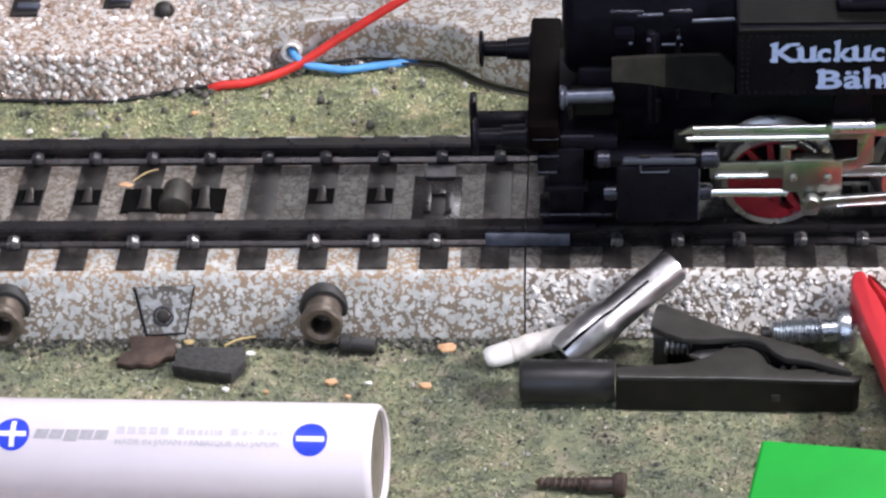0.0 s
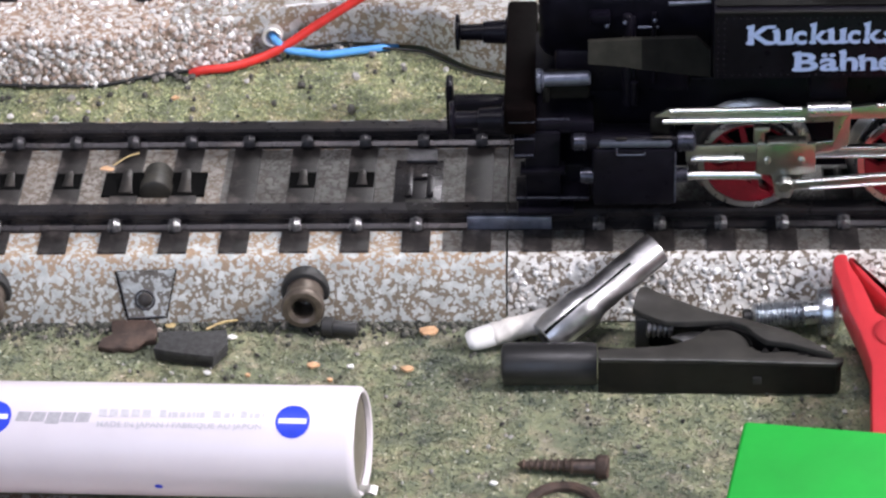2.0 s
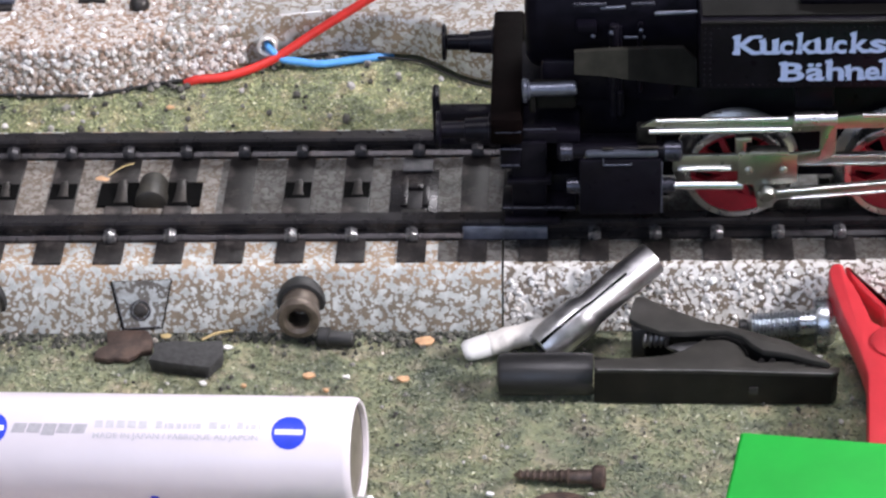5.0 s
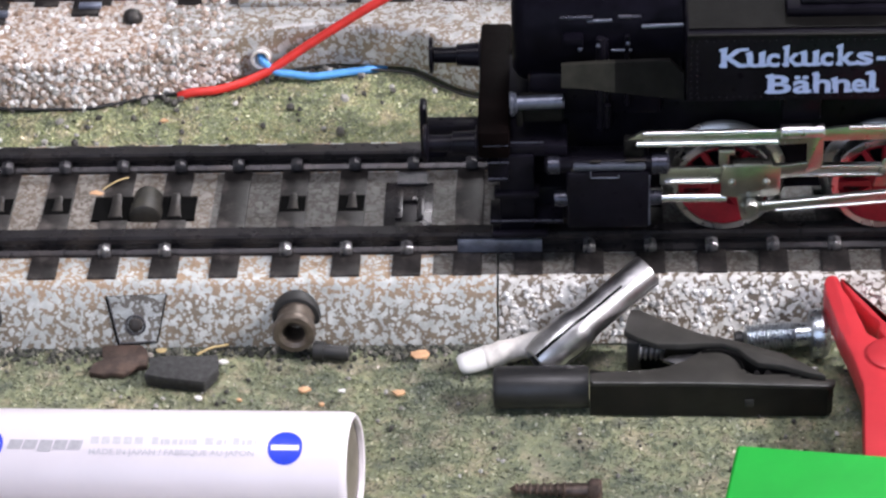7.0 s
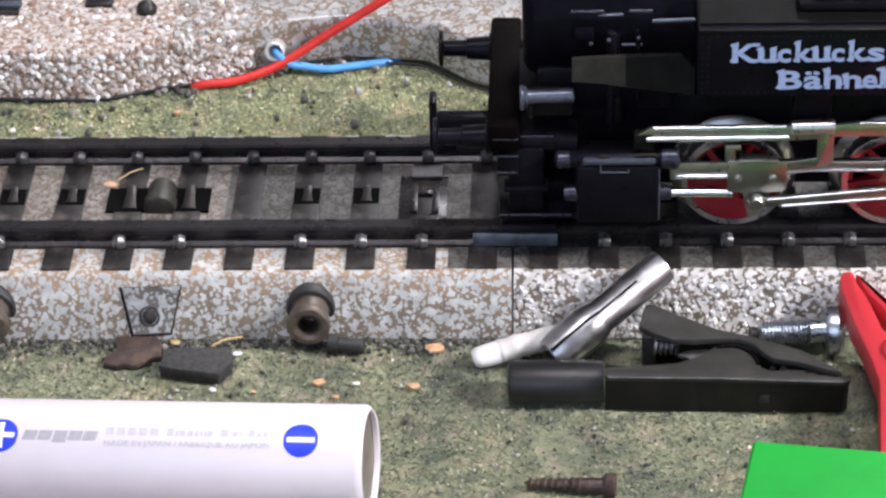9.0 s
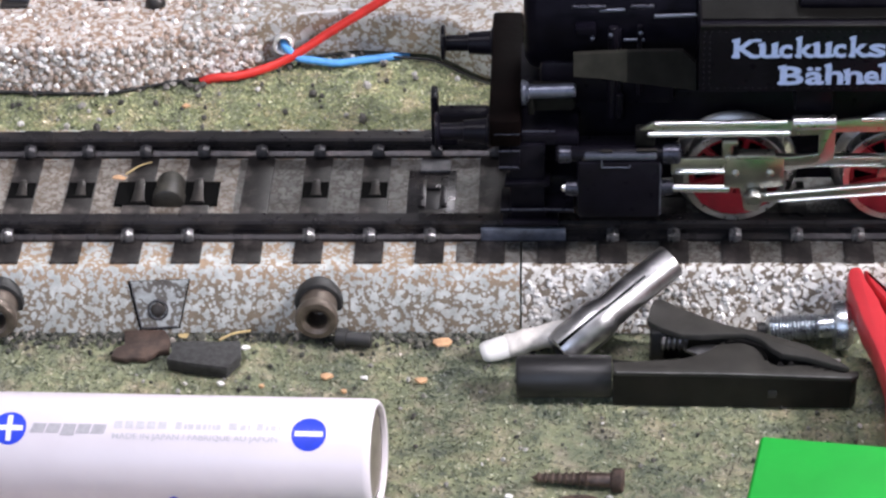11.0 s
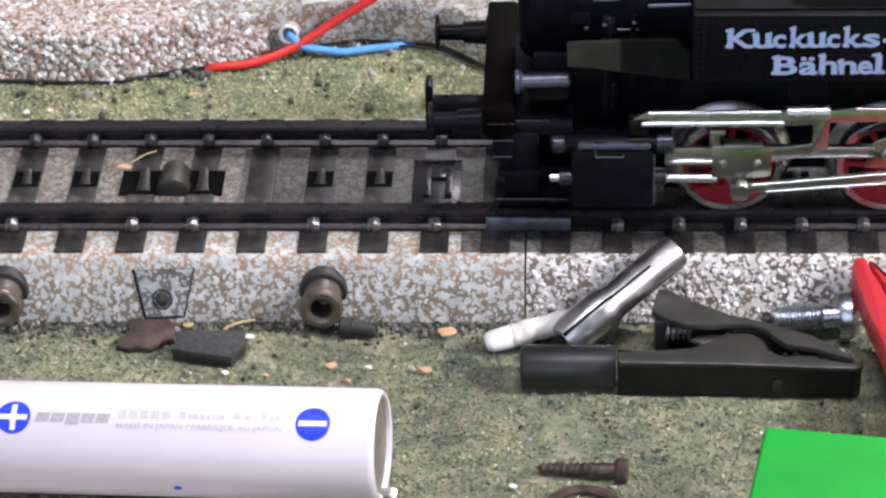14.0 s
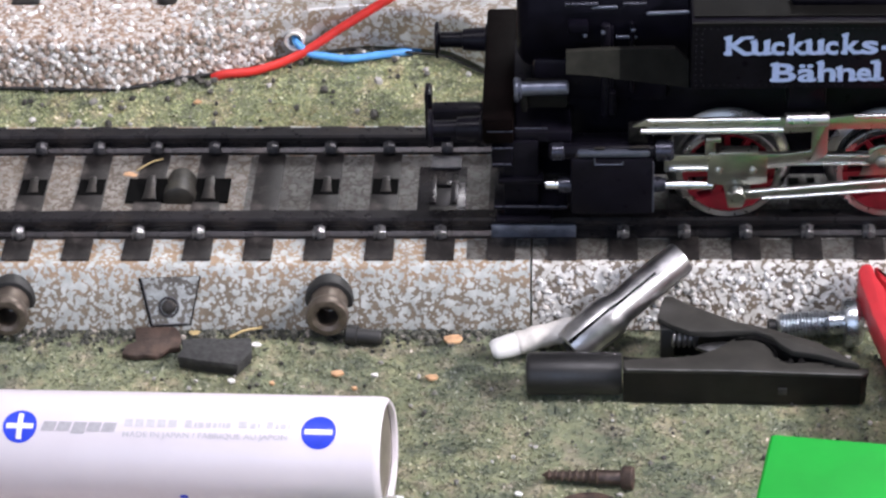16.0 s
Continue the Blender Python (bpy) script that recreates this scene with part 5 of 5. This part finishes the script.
def white_tag():
    t = thing("white_tipped_lead", 0, -25, 0, "short crumpled white lead with a smooth white tip", "cable end")
    a, b = Vector((-4.4, -25.9, 1.3)), Vector((6.2, -23.4, 3.0))
    way = (b - a).normalized()
    bm = lathe([(-0.3, 0), (-0.25, 1.0), (0.1, 1.4), (0.6, 1.5), (1.6, 1.5), (3.0, 1.4)], a, way, seg=24)
    for v in bm.verts:
        v.co.z += (a.z - v.co.z) * 0.3 * max(0.0, 1 - (v.co - a).dot(way) / 3.0)
    part("tip", bm, "white_tip", t)
    bm = lathe([(2.8, 1.28)] + [(3.0 + 0.55 * i, 1.42 + 0.05 * math.sin(i * 2.3) + 0.04 * math.sin(i * 5.1)) for i in range(15)] + [(11.2, 1.2), (11.2, 0)], a, way, seg=24)
    for v in bm.verts:
        v.co += Vector((0, 0, 0.25 * noise.noise(v.co * 0.8)))
    part("crumpled_sleeve", bm, "crumpled", t)


white_tag()


def machine_screw():
    t = thing("machine_screw", 33, -22.5, 0, "zinc-plated slotted machine screw lying on moss", "screw", "loose screws")
    p, way = Vector((29.2, -22.9, 2.5)), Vector((1, 0.04, 0.05)).normalized()
    prof = [(0, 0), (0, 1.0)]
    for i in range(14):
        prof += [(0.25 + i * 0.42, 1.35), (0.25 + i * 0.42 + 0.21, 1.72)]
    prof += [(6.2, 1.45), (8.2, 1.45)]
    part("shank", lathe(prof, p, way, seg=24), "zinc", t)
    part("dark_tip", rod(p - way * 1.0, p + way * 0.2, 0.95), "rubber", t)
    bm = lathe([(7.9, 1.2), (8.0, 2.8), (8.3, 3.0), (9.5, 2.95), (10.1, 2.4), (10.3, 1.6), (10.3, 0)], p, way, seg=36)
    head = part("head", bm, "zinc", t)
    bm = box(39.0, 39.62, -22.9, -22.0, 1.2, 5.4, 0.05)
    part("slot", bm, "hole", head)


machine_screw()


def wood_screw():
    t = thing("wood_screw", 7, -49, 0, "rusty brown wood screw lying on moss", "screw", "loose screws")
    p, q = Vector((1.6, -48.2, 0.75)), Vector((12.0, -49.2, 1.1))
    way = (q - p).normalized()
    prof = [(0, 0), (0.4, 0.25)]
    for i in range(8):
        r = 0.42 + 0.045 * i
        prof += [(0.6 + i * 0.78, r), (0.6 + i * 0.78 + 0.3, r + 0.24), (0.6 + i * 0.78 + 0.48, r)]
    prof += [(6.9, 0.82), (9.2, 0.85), (9.2, 0)]
    part("shank", lathe(prof, p, way, seg=24), "rust_light", t)
    part("head", lathe([(9.0, 0.8), (9.1, 1.25), (9.3, 1.38), (10.3, 1.38), (10.5, 1.2), (10.5, 0)], p, way, seg=10), "rust", t, "rusty reddish screw head")


wood_screw()


def small_finds():
    bm = lathe([(0, 3.55), (0.25, 3.25), (0.75, 3.25), (1.0, 3.55), (1.0, 4.2), (0.75, 4.45), (0.25, 4.45), (0, 4.2), (0, 3.55)], (7.0, -55.6, 0.1), (0, 0.05, 1), seg=48)
    lone("rusty_ring", bm, "rust", "rusty brown iron ring lying flat on moss", "ring")
    t = thing("dark_bolt", -20, -23.4, 0, "small dark bolt lying before the track bed", "bolt")
    bm = lathe([(0, 0), (0, 1.0), (0.2, 1.25), (1.4, 1.25), (1.5, 0.95), (4.2, 0.95), (4.4, 0.8), (4.4, 0)], (-22.2, -22.7, 1.15), (1, -0.15, 0), seg=20)
    part("shank", bm, "rubber", t)
    poly = [(-48.0, -20.9), (-45.6, -20.7), (-43.0, -20.8), (-42.2, -22.4), (-42.1, -24.9), (-43.4, -25.1), (-44.0, -25.8), (-44.8, -26.5), (-46.4, -26.3), (-47.2, -26.6), (-49.0, -26.1), (-48.7, -24.4), (-47.6, -23.6)]
    lone("rusty_plate", prism(poly, 0.1, 0.9, 0.18, axis="z"), "rust", "torn rusty iron plate lying before the track bed", "scrap")
    poly = [(-41.8, -24.7), (-39, -24.4), (-36.4, -24.6), (-33.5, -24.3), (-33.1, -27.2), (-33.8, -28.2), (-34.6, -29.7), (-37, -29.2), (-39.6, -28.7), (-42.0, -28.0), (-41.5, -26.4)]
    bm = prism(poly, 0.9, 2.0, 0.15, axis="z")
    prism([(x * 0.97 - 1.2, y + 0.2) for x, y in poly], 0.1, 1.0, 0.12, bm, axis="z")
    lone("foam_pad", bm, "foam", "dark grey scrap of foam lying before the track bed", "scrap")
    rnd = random.Random(5)
    for x, y, r, mat in ((-22.8, -29.2, 0.7, "wood_chip"), (-11.6, -30.0, 0.75, "wood_chip"), (-9.5, -22.4, 1.25, "wood_chip"), (-18.4, -29.5, 0.5, "white_tip"), (-35.3, -30.6, 0.5, "white_tip"), (-33.0, -23.6, 0.55, "white_tip"), (35.5, -25.4, 0.35, "white_tip"), (37.6, -26.0, 0.35, "white_tip"), (-46.0, 30.2, 0.55, "wood_chip"), (-1.0, -51.0, 0.5, "white_tip"), (-40.7, -21.4, 0.7, "straw"), (-51.0, 2.9, 0.8, "wood_chip"), (-20.6, -32.0, 0.4, "wood_chip"), (-30.5, -31.0, 0.4, "wood_chip")):
        z = BED_TOP + 0.05 if -15 < y < 10 else 0.35
        pts = []
        n = 7
        for k in range(n):
            a = 2 * math.pi * k / n
            rr = r * rnd.uniform(0.6, 1.1)
            pts.append((x + rr * math.cos(a) * 1.2, y + rr * math.sin(a) * 0.8))
        bm = prism(pts, z - 0.2, z + 0.1, 0.05, axis="z")
        lone("chip", bm, mat, {"wood_chip": "orange-brown wood chip", "white_tip": "white crumb of plaster", "straw": "yellow straw crumb"}[mat] + " lying on the layout", "chip", group="scattered chips")
    lone("straw", wire([(-36.2, -23.0, 1.0), (-34.6, -22.0, 1.2), (-32.6, -21.0, 0.9)], 0.16, seg=6), "straw", "thin dry straw lying before the track bed", "straw")
    lone("straw", wire([(-50.2, 3.0, 7.5), (-48.6, 4.6, 7.7), (-47.2, 5.6, 7.6)], 0.1, seg=6), "straw", "thin dry straw lying between the rails", "straw")


small_finds()


def gravel_path():
    pts = [(-180, -52.2), (-62, -52.4), (-48, -53.2), (-34, -54.6), (-27, -57), (-26, -64), (-24, -90), (-180, -90)]
    lone("gravel_path", prism(pts, -0.3, 0.35, 0.1, axis="z"), "bed_gravel", "pinkish gravel path under the battery cell", "path", "structure")


gravel_path()


# ---- uncountable small stuff: grass fibres, gravel, grit ----
def blades(count, spread, seed, tall=1.0):
    rng = np.random.default_rng(seed)
    verts, faces = [], []
    while len(faces) < count:
        x, y = spread(rng)
        if -20.3 < y < 2 * YC + 20.1:
            continue
        if y > foot(max(-179, min(179, x))) - 0.3 or (y < -52 and x < -30 and y < -53.5):
            continue
        if noise.noise(Vector((x * 0.09, y * 0.09, 3.3))) < -0.42 and rng.random() < 0.75:
            continue
        h = rng.uniform(0.06, 0.27) * tall
        a, b = rng.uniform(0, 6.283, 2)
        w = rng.uniform(0.09, 0.24)
        lean = rng.uniform(0.1, 0.45)
        z = ground_height(x, y) - 0.1
        dx, dy = w * math.cos(a), w * math.sin(a)
        tx, ty = lean * math.cos(b), lean * math.sin(b)
        i = len(verts)
        verts += [(x - dx, y - dy, z), (x + dx, y + dy, z), (x + tx + dx * 0.5, y + ty + dy * 0.5, z + h), (x + tx - dx * 0.5, y + ty - dy * 0.5, z + h)]
        faces.append((i, i + 1, i + 2, i + 3))
    return verts, faces


def stuff(name, verts, faces, material, label, category, parent=None):
    me = bpy.data.meshes.new(name)
    me.from_pydata((np.array(verts) * MM).tolist(), [], faces)
    me.materials.append(MAT[material])
    me.update()
    ob = new(name, me)
    if parent:
        ob.parent = parent
        ob.location = -BASE[parent] * MM
        return tagged(ob, label, kind="stuff")
    return tagged(ob, label, category, kind="stuff")


v, f = blades(62000, lambda r: (r.uniform(-82, 62), r.uniform(-72, -20)), 1)
v2, f2 = blades(26000, lambda r: (r.uniform(-88, 30), r.uniform(17, 45)), 2, 1.1)
stuff("grass_fibres", v, f, "fibre", "short olive and straw-coloured grass fibres on the mat", "grass")
stuff("grass_fibres", v2, f2, "fresh_fibre", "short yellow-green grass fibres between the two tracks", "grass")

ICO = bmesh.new()
bmesh.ops.create_icosphere(ICO, subdivisions=1, radius=1)
ICO_V = np.array([p.co[:] for p in ICO.verts])
ICO_F = [tuple(p.index for p in q.verts) for q in ICO.faces]
ICO.free()


def stones(places, seed):
    rng = np.random.default_rng(seed)
    verts, faces = [], []
    for x, y, z, r in places:
        s = r * rng.uniform(0.65, 1.15, 3)
        m = np.array(Euler(rng.uniform(0, 6.28, 3)).to_matrix())
        jit = ICO_V * rng.uniform(0.8, 1.15, (len(ICO_V), 1))
        n = len(verts)
        verts += ((jit * s) @ m.T + (x, y, z)).tolist()
        faces += [tuple(i + n for i in q) for q in ICO_F]
    return verts, faces


def scatter_stones():
    rng = np.random.default_rng(7)
    pl = []
    for _ in range(2700):
        x = rng.uniform(-92, -42) if rng.random() < 0.85 else -42 + rng.exponential(5)
        if x > -37:
            continue
        w = rng.uniform(0, 1.45)
        if w < 1:
            y, z = foot(x) + (lip(x) - foot(x)) * w, 0.3 + 6.4 * w
        else:
            y, z = lip(x) + (w - 1) * 32 + 0.3, 6.9
            if rng.random() < 0.35:
                continue
        pl.append((x, y, z - 0.05, rng.uniform(0.34, 0.72)))
    v, f = stones(pl, 8)
    stuff("loose_gravel", v, f, "pebble", "glued grey and white gravel", "gravel", far_left)
    pl = []
    for _ in range(430):
        x = rng.uniform(-82, 60)
        y = rng.uniform(-70, -21) if rng.random() < 0.6 else rng.uniform(18, 42)
        if y > foot(x) - 0.5:
            continue
        pl.append((x, y, 0.25, rng.uniform(0.14, 0.42) * (1.2 if y > 0 else 1)))
    for _ in range(60):
        x = rng.uniform(-50, -18)
        pl.append((x, foot(x) - rng.uniform(0.3, 2.5), 0.5, rng.uniform(0.35, 0.65)))
    for _ in range(26):
        x = rng.uniform(-80, -8)
        pl.append((x, rng.uniform(19.5, foot(x) - 1.5), 0.4, rng.uniform(0.4, 0.75)))
    v, f = stones(pl, 9)
    stuff("grit", v, f, "grit", "scattered dark and pale grit on the grass mat", "grit")
    pl = []
    for _ in range(900):
        x = rng.uniform(-84, 4)
        pl.append((x, -20.6 - rng.exponential(0.9), 0.1, rng.uniform(0.18, 0.5)))
    v, f = stones(pl, 11)
    stuff("soil_crumbs", v, f, "soil", "dark crumbs of soil along the foot of the track bed", "soil")
    pl = []
    for _ in range(520):
        w = rng.uniform(0.0, 1.0)
        x = rng.uniform(0.3, 60)
        pl.append((x, -20.5 + 3.75 * w, 0.35 + 6.0 * w, rng.uniform(0.24, 0.52)))
    v, f = stones(pl, 10)
    stuff("flank_gravel", v, f, "flank_pebble", "fine white gravel on the flank", "gravel", right)


scatter_stones()

# ---- what moves: the locomotive creeps along the rails, its wheels and rods turn ----
CREEP = [(0, 2.6), (0.5, 2.43), (1, 2.2), (1.5, 2.02), (2, 1.96), (2.5, 1.72), (3, 1.5), (5.5, 0.6), (6, 0.34), (6.5, 0.22), (7, 0.0), (7.5, -0.09), (8, -0.28), (8.5, -0.5), (9, -0.77), (11.5, -1.8), (12, -2.0), (12.5, -2.24), (13, -2.51), (13.5, -2.76), (14, -2.92), (14.5, -3.2), (15, -3.48), (15.5, -3.56), (16, -3.64)]


def crank_angle(x):
    return (-1.62 - x) / WHEEL_R


def motions():
    rest = crank_angle(0.0)
    base = BASE[loco]
    walk(loco, [(t, pose((base.x + x) * MM, base.y * MM, base.z * MM)) for t, x in CREEP])
    for w in WHEELS:
        p = (BASE[w] - base) * MM
        walk(w, [(t, pose(p.x, p.y, p.z, 0, -math.degrees(crank_angle(x)), 0)) for t, x in CREEP])
    p = BASE[COUPLING] - base
    walk(COUPLING, [(t, pose((p.x - CRANK * math.sin(crank_angle(x))) * MM, p.y * MM, (p.z + CRANK * (math.cos(crank_angle(x)) - 1)) * MM)) for t, x in CREEP])
    p = BASE[CROSSHEAD] - base
    q = BASE[CONNECTING] - base
    rows, rods = [], []
    for t, x in CREEP:
        a = crank_angle(x)
        slide = -CRANK * (math.sin(a) - math.sin(rest))
        rows.append((t, pose((p.x + slide) * MM, p.y * MM, p.z * MM)))
        dx = AXLES[2] - CRANK * math.sin(a) - (30.0 + slide)
        dz = AXLE_Z + CRANK * math.cos(a) - 16.5
        rods.append((t, pose((q.x + slide) * MM, q.y * MM, q.z * MM, 0, -math.degrees(math.atan2(dz, dx)), 0)))
    walk(CROSSHEAD, rows)
    walk(CONNECTING, rods)


motions()
